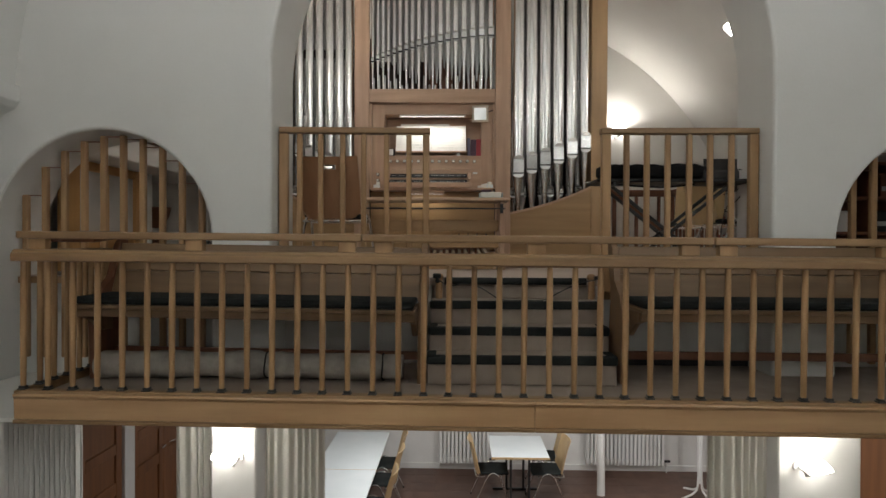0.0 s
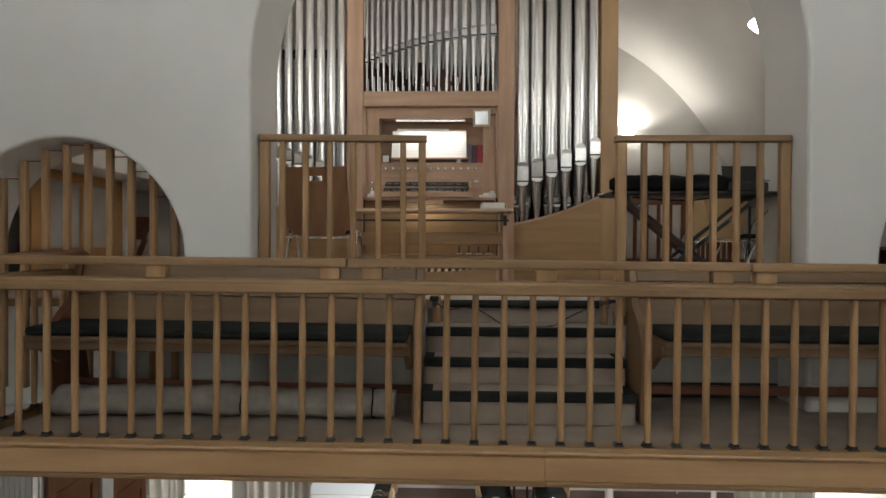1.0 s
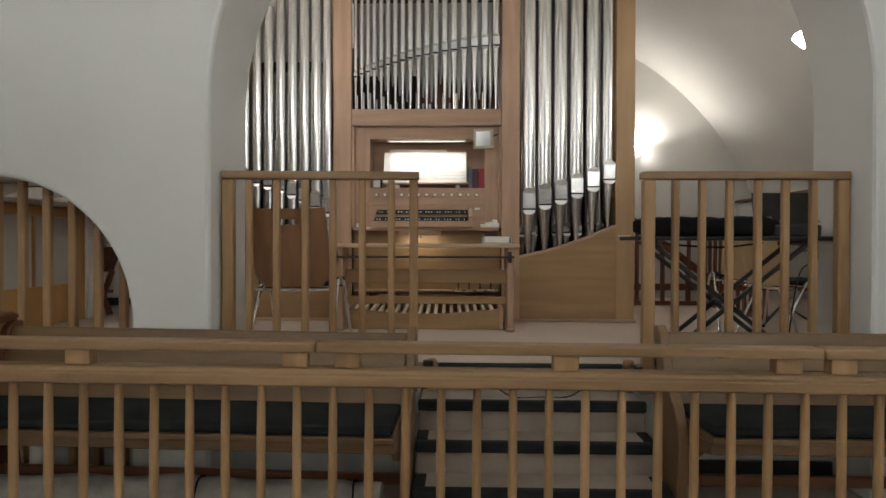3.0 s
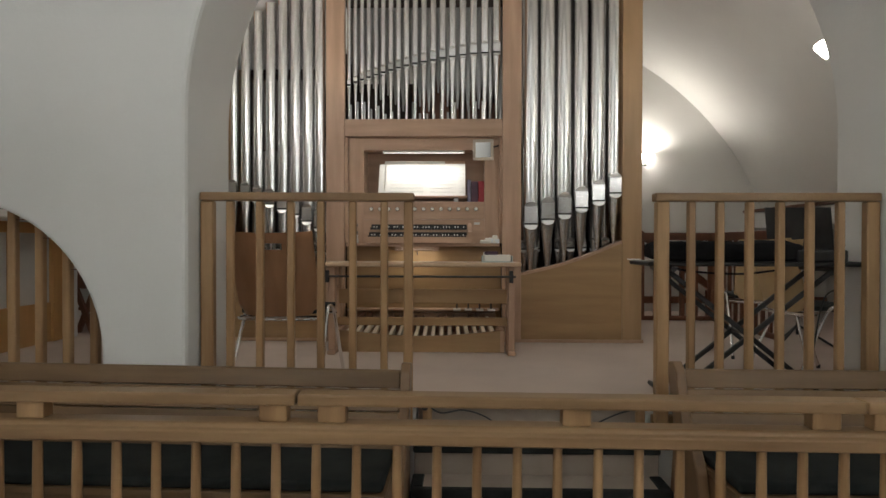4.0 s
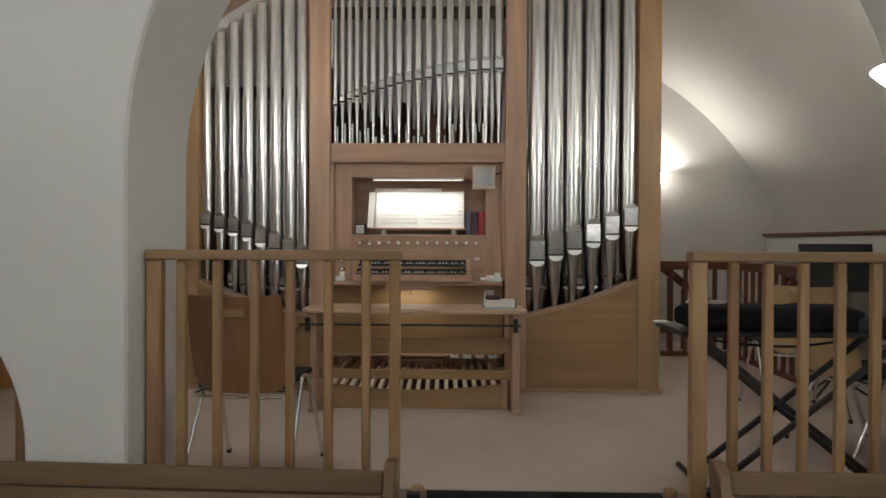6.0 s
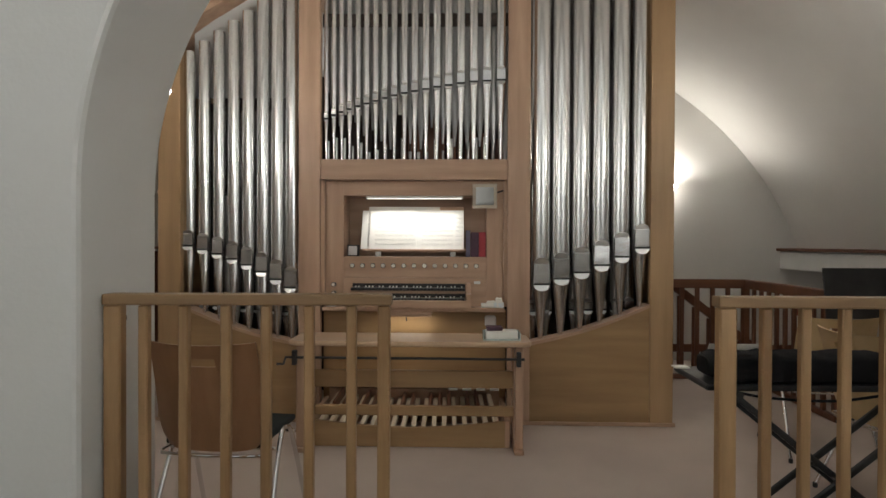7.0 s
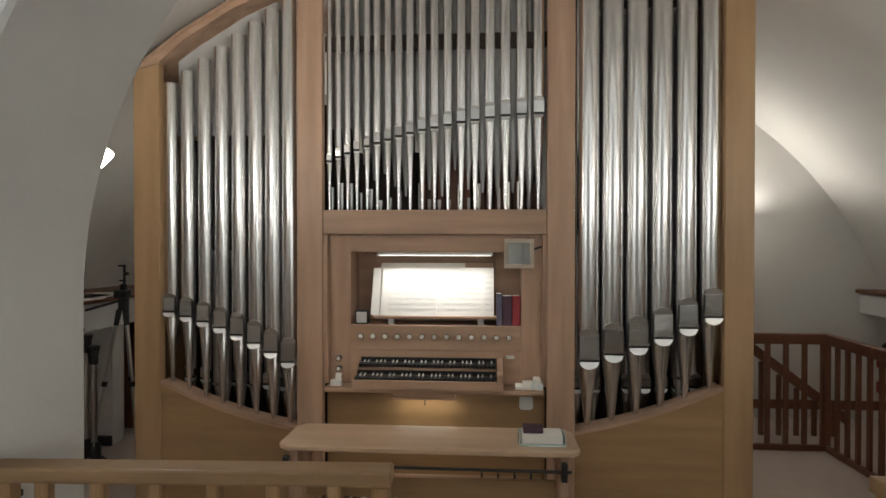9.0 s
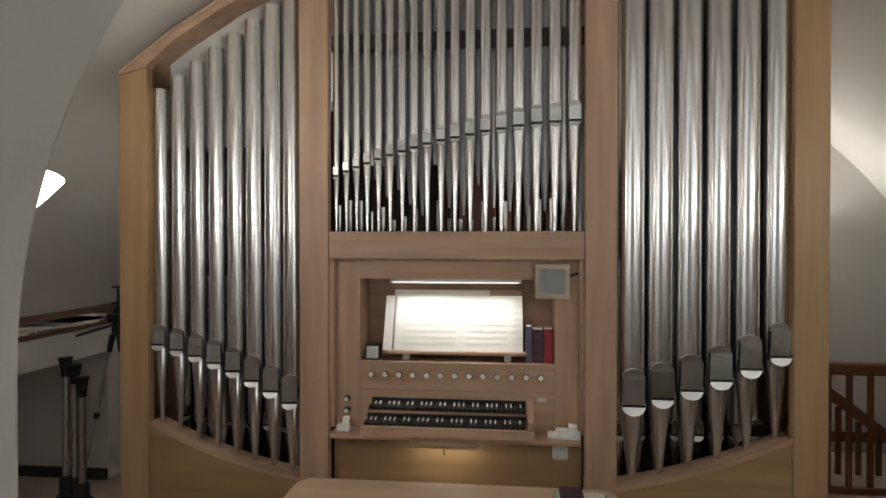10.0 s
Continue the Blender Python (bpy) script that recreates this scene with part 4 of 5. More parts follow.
for i in range(4):
    x = -0.02 + 0.095 * i
    sp = thing("foot_lever", "small metal foot lever above the pedals", "foot lever", (x, 6.46, 0.936), "foot levers")
    part("plate", B((x - 0.03, x + 0.03, 6.31, 6.45, 0.937, 0.947), bev=0.002), WHITE, sp)
    part("arm", B((x - 0.006, x + 0.006, 6.40, 6.459, 0.9475, 1.015), bev=0.002), BLACKMETAL, sp)

ben = thing("organ_bench", "beech organ bench with a black height-setting rod", "bench", (-0.285, 6.0, PLAT))
bz = 1.35
pts = [(-1.035, 5.86), (-0.985, 5.815), (0.42, 5.815), (0.465, 5.86), (0.465, 6.13), (0.42, 6.19), (-0.985, 6.19), (-1.035, 6.13)]
part("seat", prism(pts, "z", bz - 0.032, bz, 0.008), PALEBEECH, ben)
for x0 in (-0.985, 0.365):
    part("leg", B((x0, x0 + 0.05, 5.85, 5.93, OB + 0.03, bz - 0.0325), bev=0.005), BEECH, ben)
    part("leg", B((x0, x0 + 0.05, 6.08, 6.16, OB + 0.03, bz - 0.0325), bev=0.005), BEECH, ben)
    part("foot", B((x0 - 0.005, x0 + 0.055, 5.83, 6.18, OB, OB + 0.0295), bev=0.006), BEECH, ben)
    part("bracket", prism([(5.931, bz - 0.034), (6.079, bz - 0.034), (6.079, bz - 0.20), (5.931, bz - 0.16)], "x", x0 + 0.012, x0 + 0.038, 0.003), BEECH, ben)
part("rail", B((-0.934, 0.364, 5.985, 6.015, 1.03, 1.14), bev=0.004), OAK, ben)
part("lower_rail", B((-0.934, 0.364, 5.93, 5.965, 0.866, 0.928), bev=0.005), OAK, ben)
part("rod", R((-1.0, 5.835, 1.245), (0.42, 5.835, 1.245), 0.008), BLACKMETAL, ben, "black metal rod", 40)
for x in (-0.99, 0.385):
    part("clamp", B((x - 0.014, x + 0.014, 5.815, 5.849, 1.20, 1.29), bev=0.003), BLACK, ben)
part("crank", tube([(-1.0, 5.835, 1.245), (-1.045, 5.835, 1.245), (-1.05, 5.80, 1.21), (-1.09, 5.80, 1.21)], 0.008, 8), BLACKMETAL, ben)

# ---- music and small things at the console ----
sc = thing("sheet_music", "open white music pages standing on the music desk, brightly lit", "sheet music", (-0.31, YP + 0.1, 1.907))


def leaning(x0, x1, z0, h, lean, y, thick, curl=0.0, n=6):
    """A page or stack of pages that leans back on the desk."""
    bm = bmesh.new()
    rows = []
    for i in range(n + 1):
        u = i / n
        x = x0 + (x1 - x0) * u
        c = curl * math.sin(math.pi * u)
        rows.append([bm.verts.new((x, y - c + t, z0)) if e == 0 else bm.verts.new((x, y - c + lean + t, z0 + h)) for e in (0, 1) for t in (0, thick)])
    for a, b in zip(rows, rows[1:]):
        for i, j in ((0, 2), (2, 3), (3, 1), (1, 0)):
            bm.faces.new((a[i], a[j], b[j], b[i]))
    bm.faces.new(rows[0])
    bm.faces.new(rows[-1])
    return bm


part("back_page", leaning(-0.665, -0.13, 1.907, 0.318, 0.12, YP + 0.057, 0.012, 0.0), PAPER, sc)
part("page", leaning(-0.650, 0.050, 1.907, 0.290, 0.111, YP + 0.040, 0.006, 0.0), PAPER, sc)
part("page", leaning(-0.708, -0.660, 1.907, 0.286, 0.111, YP + 0.030, 0.010, 0.0), PAPER, sc)
part("page", leaning(-0.646, -0.30, 1.907, 0.283, 0.108, YP + 0.026, 0.004, 0.0), PAPER, sc)
rs = random.Random(11)
for x0, x1 in ((-0.61, -0.315), (-0.265, -0.03), (-0.10 + 0.09, 0.045)):
    for k in range(7):
        u = 0.10 + 0.115 * k
        for l in range(4):
            z = 1.907 + 0.283 * (u + 0.014 * l)
            y = YP + (0.026 if x0 < -0.5 else 0.040) + 0.382 * (z - 1.907) - 0.0003
            part("stave_line", B((x0 + 0.01 * rs.random(), x1, y - 0.0006, y, z, z + 0.0006)), INK, sc)
# books and box in the niche
for x0, x1, z1, m, lab in ((0.066, 0.098, 2.045, BLUEBOOK, "blue-grey booklet standing in the niche"), (0.102, 0.160, 2.03, DARKBOOK, "dark purple bound book standing in the niche"), (0.162, 0.212, 2.032, RED, "red bound hymn book standing in the niche")):
    bk = thing("book", lab, "book", (x0, YP + 0.06, 1.852), "books in the niche")
    part("spine", B((x0, x1, YP + 0.03, YP + 0.036, 1.852, z1), bev=0.0015), m, bk)
    part("cover", B((x0, x0 + 0.003, YP + 0.0365, YP + 0.15, 1.852, z1)), m, bk)
    part("cover", B((x1 - 0.003, x1, YP + 0.0365, YP + 0.15, 1.852, z1)), m, bk)
    part("pages", B((x0 + 0.0035, x1 - 0.0035, YP + 0.0365, YP + 0.146, 1.855, z1 - 0.004)), PAPER, bk)
bx = thing("desk_box", "small black box with a pale face in the niche", "box", (-0.75, YP + 0.06, 1.852))
part("body", B((-0.805, -0.725, YP + 0.03, YP + 0.09, 1.852, 1.935), bev=0.003), BLACK, bx)
part("face", B((-0.797, -0.733, YP + 0.026, YP + 0.0295, 1.86, 1.927), bev=0.001), GREY, bx, "pale grey face")
FRAMEWOOD = wood("pale frame wood", (0.50, 0.42, 0.33), (0.58, 0.50, 0.40), "x")
mi = thing("mirror", "small square mirror in a light wooden frame, tilted", "mirror", (0.20, OY + 0.03, 2.29))
mz0, mz1, mx0, mx1 = -0.088, 0.088, -0.088, 0.088
for a in ((mx0, mx1, mz1 - 0.024, mz1), (mx0, mx1, mz0, mz0 + 0.024), (mx0, mx0 + 0.024, mz0 + 0.0245, mz1 - 0.0245), (mx1 - 0.024, mx1, mz0 + 0.0245, mz1 - 0.0245)):
    part("frame", B((0.2 + a[0], 0.2 + a[1], OY + 0.02, OY + 0.036, 2.29 + a[2], 2.29 + a[3]), bev=0.002), FRAMEWOOD, mi)
part("glass", B((0.2 + mx0 + 0.0245, 0.2 + mx1 - 0.0245, OY + 0.028, OY + 0.032, 2.29 + mz0 + 0.0245, 2.29 + mz1 - 0.0245)), MIRROR, mi, "mirror glass")
part("arm", R((0.2, OY + 0.037, 2.29), (0.33, OY + 0.075, 2.33), 0.006), BLACKMETAL, mi)
mi.rotation_euler = (radians(2.5), 0, radians(-7))
tis = thing("tissue_pack", "crumpled white and blue tissue packs on the key desk", "tissue pack", (0.26, OY - 0.01, 1.4945))
for a, b, z, rot, m in ((0.175, 0.265, 0.028, 10, PAPER), (0.215, 0.275, 0.048, 4, PAPER), (0.262, 0.335, 0.040, -14, TABLE), (0.28, 0.325, 0.068, 20, PAPER)):
    bm = B((a, b, OY - 0.045, OY + 0.02, 1.4945, 1.4945 + z), bev=0.008, seg=2)
    for v in bm.verts:
        v.co += 0.006 * noise.noise_vector(v.co * 40)
        v.co.z = max(v.co.z, 1.4945)
    part("pack", bm, m, tis, smooth=50)
cd = thing("card", "small white card stand beside the manuals", "card", (-0.91, OY, 1.4945))
part("base", B((-0.93, -0.862, OY - 0.03, OY + 0.01, 1.4945, 1.53), bev=0.004), WHITE, cd)
part("leaf", prism([(OY - 0.01, 1.5155), (OY - 0.006, 1.5155), (OY + 0.02, 1.565), (OY + 0.016, 1.566)], "x", -0.905, -0.868), PAPER, cd)
tray = thing("paper_tray", "clear tray with a purple booklet and papers on the bench", "paper tray", (0.27, 5.98, 1.351))
GLASSY = base_mat("pale green clear plastic", (0.62, 0.72, 0.70), 0.15)[0]
part("tray", B((0.17, 0.40, 5.88, 6.02, 1.351, 1.358), (0.17, 0.175, 5.88, 6.02, 1.3585, 1.40), (0.395, 0.40, 5.88, 6.02, 1.3585, 1.40), (0.1755, 0.3945, 6.015, 6.02, 1.3585, 1.40)), GLASSY, tray)
part("paper_stack", B((0.185, 0.385, 5.89, 6.005, 1.359, 1.408), bev=0.004), PAPER, tray, "stack of white papers")
part("booklet", B((0.192, 0.29, 5.90, 6.0, 1.4085, 1.432), bev=0.004), DARKBOOK, tray, "dark purple booklet")


# ---- chairs ----
def chair(label, back, seatmat, m, group, slot=True):
    c = thing("chair", label, "chair", (0, 0, 0), group)
    n, mz = 14, 14
    bm = bmesh.new()

    def bp(u, v):
        s = 2 * u - 1
        w = 0.226 - 0.010 * v - 0.012 * (1 - v) ** 6
        z = 0.425 + 0.45 * v - (0.010 * (1 - s * s) if v > 0.99 else 0) + 0.045 * abs(s) ** 8 * (1 - v) ** 4
        return Vector((s * w, -0.205 - 0.085 * v * v - 0.045 * (1 - s * s) + 0.03 * (1 - v) ** 4, z))
    hole = {(i, 11) for i in (5, 6, 7, 8)} if slot else set()
    grid = {}
    for t in (0, 1):
        for i in range(n + 1):
            for j in range(mz + 1):
                grid[t, i, j] = bm.verts.new(bp(i / n, j / mz) + Vector((0, 0.011 * t, 0)))
    for i in range(n):
        for j in range(mz):
            a, b, d, e = (i, j), (i + 1, j), (i + 1, j + 1), (i, j + 1)
            if (i, j) in hole:
                for p, q, o in ((a, b, (i, j - 1)), (b, d, (i + 1, j)), (d, e, (i, j + 1)), (e, a, (i - 1, j))):
                    if o not in hole:
                        bm.faces.new((grid[0, *p], grid[0, *q], grid[1, *q], grid[1, *p]))
                continue
            bm.faces.new([grid[0, *p] for p in (a, b, d, e)])
            bm.faces.new([grid[1, *p] for p in (a, e, d, b)])
    for i in range(n):
        bm.faces.new((grid[0, i, 0], grid[1, i, 0], grid[1, i + 1, 0], grid[0, i + 1, 0]))
        bm.faces.new((grid[0, i, mz], grid[0, i + 1, mz], grid[1, i + 1, mz], grid[1, i, mz]))
    for j in range(mz):
        bm.faces.new((grid[0, 0, j], grid[0, 0, j + 1], grid[1, 0, j + 1], grid[1, 0, j]))
        bm.faces.new((grid[0, n, j], grid[1, n, j], grid[1, n, j + 1], grid[0, n, j + 1]))
    part("backrest", bm, back, c, "moulded plywood back with a grip opening" if slot else "", 50)
    part("seat", B((-0.205, 0.205, -0.185, 0.21, 0.437, 0.465), bev=0.012, seg=3), seatmat, c, smooth=50)
    for s in (-1, 1):
        x = 0.228 * s
        part("side_frame", tube(bend([(x * 1.10, 0.235, 0.011), (x * 1.03, 0.10, 0.36), (x * 1.01, 0.055, 0.445), (x, 0.0, 0.462), (x * 1.01, -0.045, 0.445), (x * 1.03, -0.10, 0.36), (x * 1.10, -0.265, 0.011)], 5), 0.0105, 8), CHROME, c, "chrome tube", 60)
        for y in (0.235, -0.265):
            part("foot_cap", lathe([(0.012, 0), (0.013, 0.02), (0.011, 0.026)], (x * 1.10, y, 0.0), 8), BLACK, c)
    for y in (-0.12, 0.12):
        part("cross_bar", R((-0.236, y, 0.424 - 0.1 * abs(y)), (0.236, y, 0.424 - 0.1 * abs(y)), 0.008), CHROME, c, "chrome tube", 60)
    part("back_bar", tube(bend([(-0.205, -0.12, 0.418), (-0.205, -0.21, 0.412), (0.0, -0.225, 0.410), (0.205, -0.21, 0.412), (0.205, -0.12, 0.418)], 3), 0.007, 8), CHROME, c, "chrome tube", 60)
    c.matrix_world = m
    return c


chair("brown plywood stacking chair with chrome legs facing the organ", PLY, GREEN, pose(-0.982, 4.80, PLAT, 0, 0, -4) @ Matrix.Scale(1.03, 4), "chairs on the platform")
ch = chair("light plywood stacking chair with chrome legs beside the keyboard", PLYLIGHT, GREEN, pose(2.27, 6.02, PLAT, 0, 0, -6), "light chairs on the platform")
copy_thing(ch, pose(2.22, 5.20, PLAT, 0, 0, -84))

# ---- keyboard on its stand ----
st = thing("keyboard_stand", "black crossed metal keyboard stand", "keyboard stand", (1.56, 4.73, PLAT))
for y in (4.62, 4.84):
    for s in (-1, 1):
        part("bar", B((-0.56, 0.56, -0.010, 0.010, -0.013, 0.013), bev=0.004), BLACKMETAL, st).matrix_local = pose(0, y + 0.03 * s - 4.73, 0.35, 0, 39 * s, 0) @ Matrix.Translation(ORIGIN[st])
for x in (1.13, 1.99):
    part("foot", R((x, 4.54, PLAT + 0.016), (x, 4.93, PLAT + 0.016), 0.014), BLACKMETAL, st)
    part("top_arm", R((x, 4.53, 1.358), (x, 4.90, 1.358), 0.014), BLACKMETAL, st)
part("bolt", R((1.56, 4.57, 1.005), (1.56, 4.90, 1.005), 0.011), BLACKMETAL, st)
kb = thing("keyboard", "black digital keyboard under a padded black cover", "keyboard", (1.6, 4.7, 1.374))
part("body", B((1.0, 2.17, 4.535, 4.91, 1.374, 1.398), bev=0.006), BLACK, kb)
part("end_block", B((1.78, 2.05, 4.55, 4.86, 1.3985, 1.462), bev=0.008), BLACK, kb)
part("panel", B((1.80, 2.03, 4.57, 4.60, 1.4625, 1.468), bev=0.002), BLACKMETAL, kb)
bm = bmesh.new()
NL = 40
rings = []
for i in range(NL + 1):
    u = i / NL
    x = 1.03 + 0.80 * u
    f = min(1, 9 * u, 9 * (1 - u)) ** 0.2 if 0 < u < 1 else 0.6
    wr = 0.009 * noise.noise((x * 14, 3.3, 2)) + 0.006 * noise.noise((x * 30, 1.3, 5))
    rings.append([bm.verts.new((x, 4.65 + (0.112 * f + wr) * math.copysign(abs(math.cos(a)) ** 0.4, math.cos(a)), 1.4535 + (0.0545 * f + (wr + 0.006 * noise.noise((x * 9, a * 2, 2))) * (math.sin(a) > -0.3)) * math.copysign(abs(math.sin(a)) ** 0.4, math.sin(a)))) for a in [2 * math.pi * k / 20 for k in range(20)]])
for a, b in zip(rings, rings[1:]):
    for k in range(20):
        bm.faces.new((a[k], a[(k + 1) % 20], b[(k + 1) % 20], b[k]))
bm.faces.new(rings[0])
bm.faces.new(rings[-1])
part("cover", bm, BLACKCLOTH, kb, "padded black cloth cover", 60)
part("strap", tube(bend([(1.10, 4.56, 1.37), (1.25, 4.55, 1.345), (1.5, 4.55, 1.335), (1.72, 4.56, 1.36)]), 0.006, 6), BLACKCLOTH, kb)
solo("cable", tube(bend([(2.05, 4.72, 1.44), (2.12, 4.74, 1.49), (2.19, 4.75, 1.46), (2.20, 4.76, 1.36), (2.12, 4.76, 1.25), (2.03, 4.74, 1.18), (2.0, 4.78, 0.9), (2.02, 4.85, 0.668)]), 0.004, 6), BLACK, "black cable from the keyboard to the floor", "cable", smooth=60)
solo("cable", tube(bend([(2.05, 4.76, 1.43), (2.14, 4.78, 1.46), (2.185, 4.80, 1.40), (2.13, 4.79, 1.33), (2.03, 4.78, 1.30)]), 0.003, 6), BLACK, "black cable beside the keyboard", "cable", smooth=60)
sh = thing("paper_sheet", "white sheets lying behind the keyboard cover", "paper", (1.2, 4.86, 1.3985))
part("sheet", B((0.985, 1.05, 4.845, 4.90, 1.3985, 1.405), bev=0.001), PAPER, sh)
part("sheet", prism([(4.82, 1.3985), (4.90, 1.3985), (4.90, 1.402), (4.84, 1.512), (4.836, 1.511), (4.896, 1.402)], "x", 1.13, 1.36), PAPER, sh)

# music stand
ms = thing("music_stand", "black metal music stand with a wide desk", "music stand", (2.76, 6.33, PLAT))
part("desk", prism([(6.30, 1.455), (6.305, 1.45), (6.36, 1.79), (6.352, 1.793)], "x", 2.495, 3.025, 0.001), BLACKMETAL, ms)
part("lip", B((2.495, 3.025, 6.245, 6.2995, 1.447, 1.452)), BLACKMETAL, ms)
part("pole", R((2.76, 6.345, PLAT + 0.10), (2.76, 6.345, 1.60), 0.012), BLACKMETAL, ms)
for a in (90, 210, 330):
    part("leg", tube([(2.76, 6.345, PLAT + 0.18), (2.76 + 0.27 * math.cos(radians(a)), 6.345 + 0.27 * math.sin(radians(a)), PLAT + 0.012)], 0.010, 8), BLACKMETAL, ms)

# ---- stair rail behind the organ ----
sr = thing("stair_rail", "dark reddish brown wooden railing round the stair head", "railing", (2.4, 8.05, PLAT), kind="structure")
part("top_rail", B((1.5, 2.80, 8.02, 8.09, 1.53, 1.615), bev=0.006), BROWN_H, sr)
part("bottom_rail", B((1.5, 2.765, 8.035, 8.075, PLAT + 0.002, PLAT + 0.05), bev=0.004), BROWN_H, sr)
part("top_rail", B((2.735, 2.80, 6.62, 8.019, 1.53, 1.615), bev=0.006), BROWN, sr)
part("bottom_rail", B((2.747, 2.788, 6.62, 8.034, PLAT + 0.002, PLAT + 0.05), bev=0.004), BROWN, sr)
for k in range(9):
    x = 1.57 + 0.146 * k
    part("baluster", B((x - 0.02, x + 0.02, 8.042, 8.068, PLAT + 0.0505, 1.5295), bev=0.003), BROWN, sr)
for k in range(10):
    y = 7.90 - 0.138 * k
    part("baluster", B((2.754, 2.781, y - 0.02, y + 0.02, PLAT + 0.0505, 1.5295), bev=0.003), BROWN, sr)
part("newel", B((2.745, 2.79, 8.03, 8.08, PLAT + 0.0505, 1.529), bev=0.004), BROWN, sr)
hr = thing("hand_rail", "dark reddish brown sloping stair hand rail", "hand rail", (2.5, 8.45, PLAT), kind="structure")
part("rail", prism([(2.02, 1.72), (2.02, 1.62), (3.14, 0.76), (3.14, 0.86)], "y", 8.42, 8.48, 0.004), BROWN_H, hr)
for k in range(7):
    x = 2.12 + 0.15 * k
    part("baluster", B((x - 0.02, x + 0.02, 8.437, 8.463, PLAT + 0.002, 1.60 - 0.768 * (x - 2.04)), bev=0.003), BROWN, hr)
fe = thing("fire_extinguisher", "red fire extinguisher hanging on the wall", "fire extinguisher", (3.745, 8.90, 0.93))
part("bottle", lathe([(0.02, 0), (0.07, 0.01), (0.075, 0.03), (0.075, 0.33), (0.06, 0.38), (0.025, 0.40), (0.022, 0.44)], (3.745, 8.90, 0.93), 18), REDPAINT, fe, smooth=40)
part("valve", B((3.715, 3.775, 8.88, 8.92, 1.37, 1.40), (3.730, 3.815, 8.89, 8.91, 1.4005, 1.415), bev=0.003), BLACK, fe)
part("hose", tube(bend([(3.775, 8.89, 1.39), (3.845, 8.87, 1.36), (3.845, 8.86, 1.2), (3.825, 8.85, 1.05)]), 0.010, 8), BLACK, fe, smooth=60)
part("label_band", lathe([(0.0757, 0.12), (0.0757, 0.25)], (3.745, 8.90, 0.93), 18), WHITE, fe, "pale label band", 40)

# ---- bass side of the chamber ----
TX, TY = -2.83, 7.44
tp = thing("tripod", "black and silver camera tripod standing by the organ", "tripod", (TX, TY, PLAT))
for a in (100, 215, 330):
    d = Vector((math.cos(radians(a)), math.sin(radians(a)), 0))
    top, mid, low = Vector((TX, TY, 1.83)) + 0.03 * d, Vector((TX, TY, 1.28)) + 0.13 * d, Vector((TX, TY, PLAT + 0.012)) + 0.25 * d
    part("shoulder", R(top, top + (mid - top) * 0.22, 0.022, 0.018), BLACK, tp)
    part("leg", R(top + (mid - top) * 0.22, mid, 0.013), TINDULL, tp, "grey metal leg", 40)
    part("leg_joint", R(mid, mid + (low - mid) * 0.06, 0.02), BLACK, tp)
    part("lower_leg", R(mid + (low - mid) * 0.06, low, 0.009), TINDULL, tp, "grey metal leg", 40)
part("head", B((TX - 0.03, TX + 0.03, TY - 0.03, TY + 0.03, 1.82, 1.92), (TX - 0.06, TX + 0.04, TY - 0.04, TY + 0.04, 1.9205, 1.98), (TX - 0.02, TX + 0.02, TY - 0.02, TY + 0.02, 1.9805, 2.03), bev=0.006), BLACK, tp)
part("clamp", B((TX + 0.002, TX + 0.014, TY - 0.01, TY + 0.01, 2.0305, 2.18), (TX - 0.035, TX + 0.016, TY - 0.015, TY + 0.015, 2.165, 2.178), (TX - 0.03, TX + 0.016, TY - 0.015, TY + 0.015, 2.05, 2.062), bev=0.002), BLACK, tp)
part("knob", R((TX + 0.015, TY, 2.11), (TX + 0.04, TY, 2.11), 0.014), BLACK, tp)
part("pan_handle", R((TX - 0.02, TY - 0.01, 1.90), (TX - 0.24, TY - 0.12, 1.83), 0.010), BLACK, tp)
for x, y, h in ((-2.985, 7.12, 1.06), (-2.905, 7.10, 1.02), (-2.795, 7.02, 0.955)):
    ls = thing("lamp_stand", "folded aluminium light stand with a black head", "light stand", (x, y, PLAT), "folded light stands")
    part("tube", R((x, y, PLAT + 0.24), (x, y, PLAT + h - 0.1), 0.023, 0.021, 14), TINDULL, ls, "grey metal tube", 40)
    part("collar", lathe([(0.026, -0.02), (0.030, 0.0), (0.030, 0.045), (0.036, 0.05), (0.036, 0.07), (0.046, 0.105), (0.042, 0.11)], (x, y, PLAT + h - 0.105), 14), BLACK, ls, smooth=40)
    part("lever", B((x + 0.02, x + 0.05, y - 0.035, y - 0.02, PLAT + h - 0.09, PLAT + h - 0.03), bev=0.003), BLACK, ls)
    part("foot_hub", lathe([(0.024, 0.07), (0.045, 0.10), (0.045, 0.24), (0.032, 0.27)], (x, y, PLAT), 12), BLACK, ls, smooth=40)
    for a in (20, 140, 260):
        e = Vector((math.cos(radians(a)), math.sin(radians(a)), 0))
        part("leg", tube([Vector((x, y, PLAT + 0.17)) + 0.03 * e, Vector((x, y, PLAT + 0.09)) + 0.12 * e, Vector((x, y, PLAT + 0.018)) + 0.21 * e], 0.016, 6), BLACK, ls)
pl = random.Random(3)
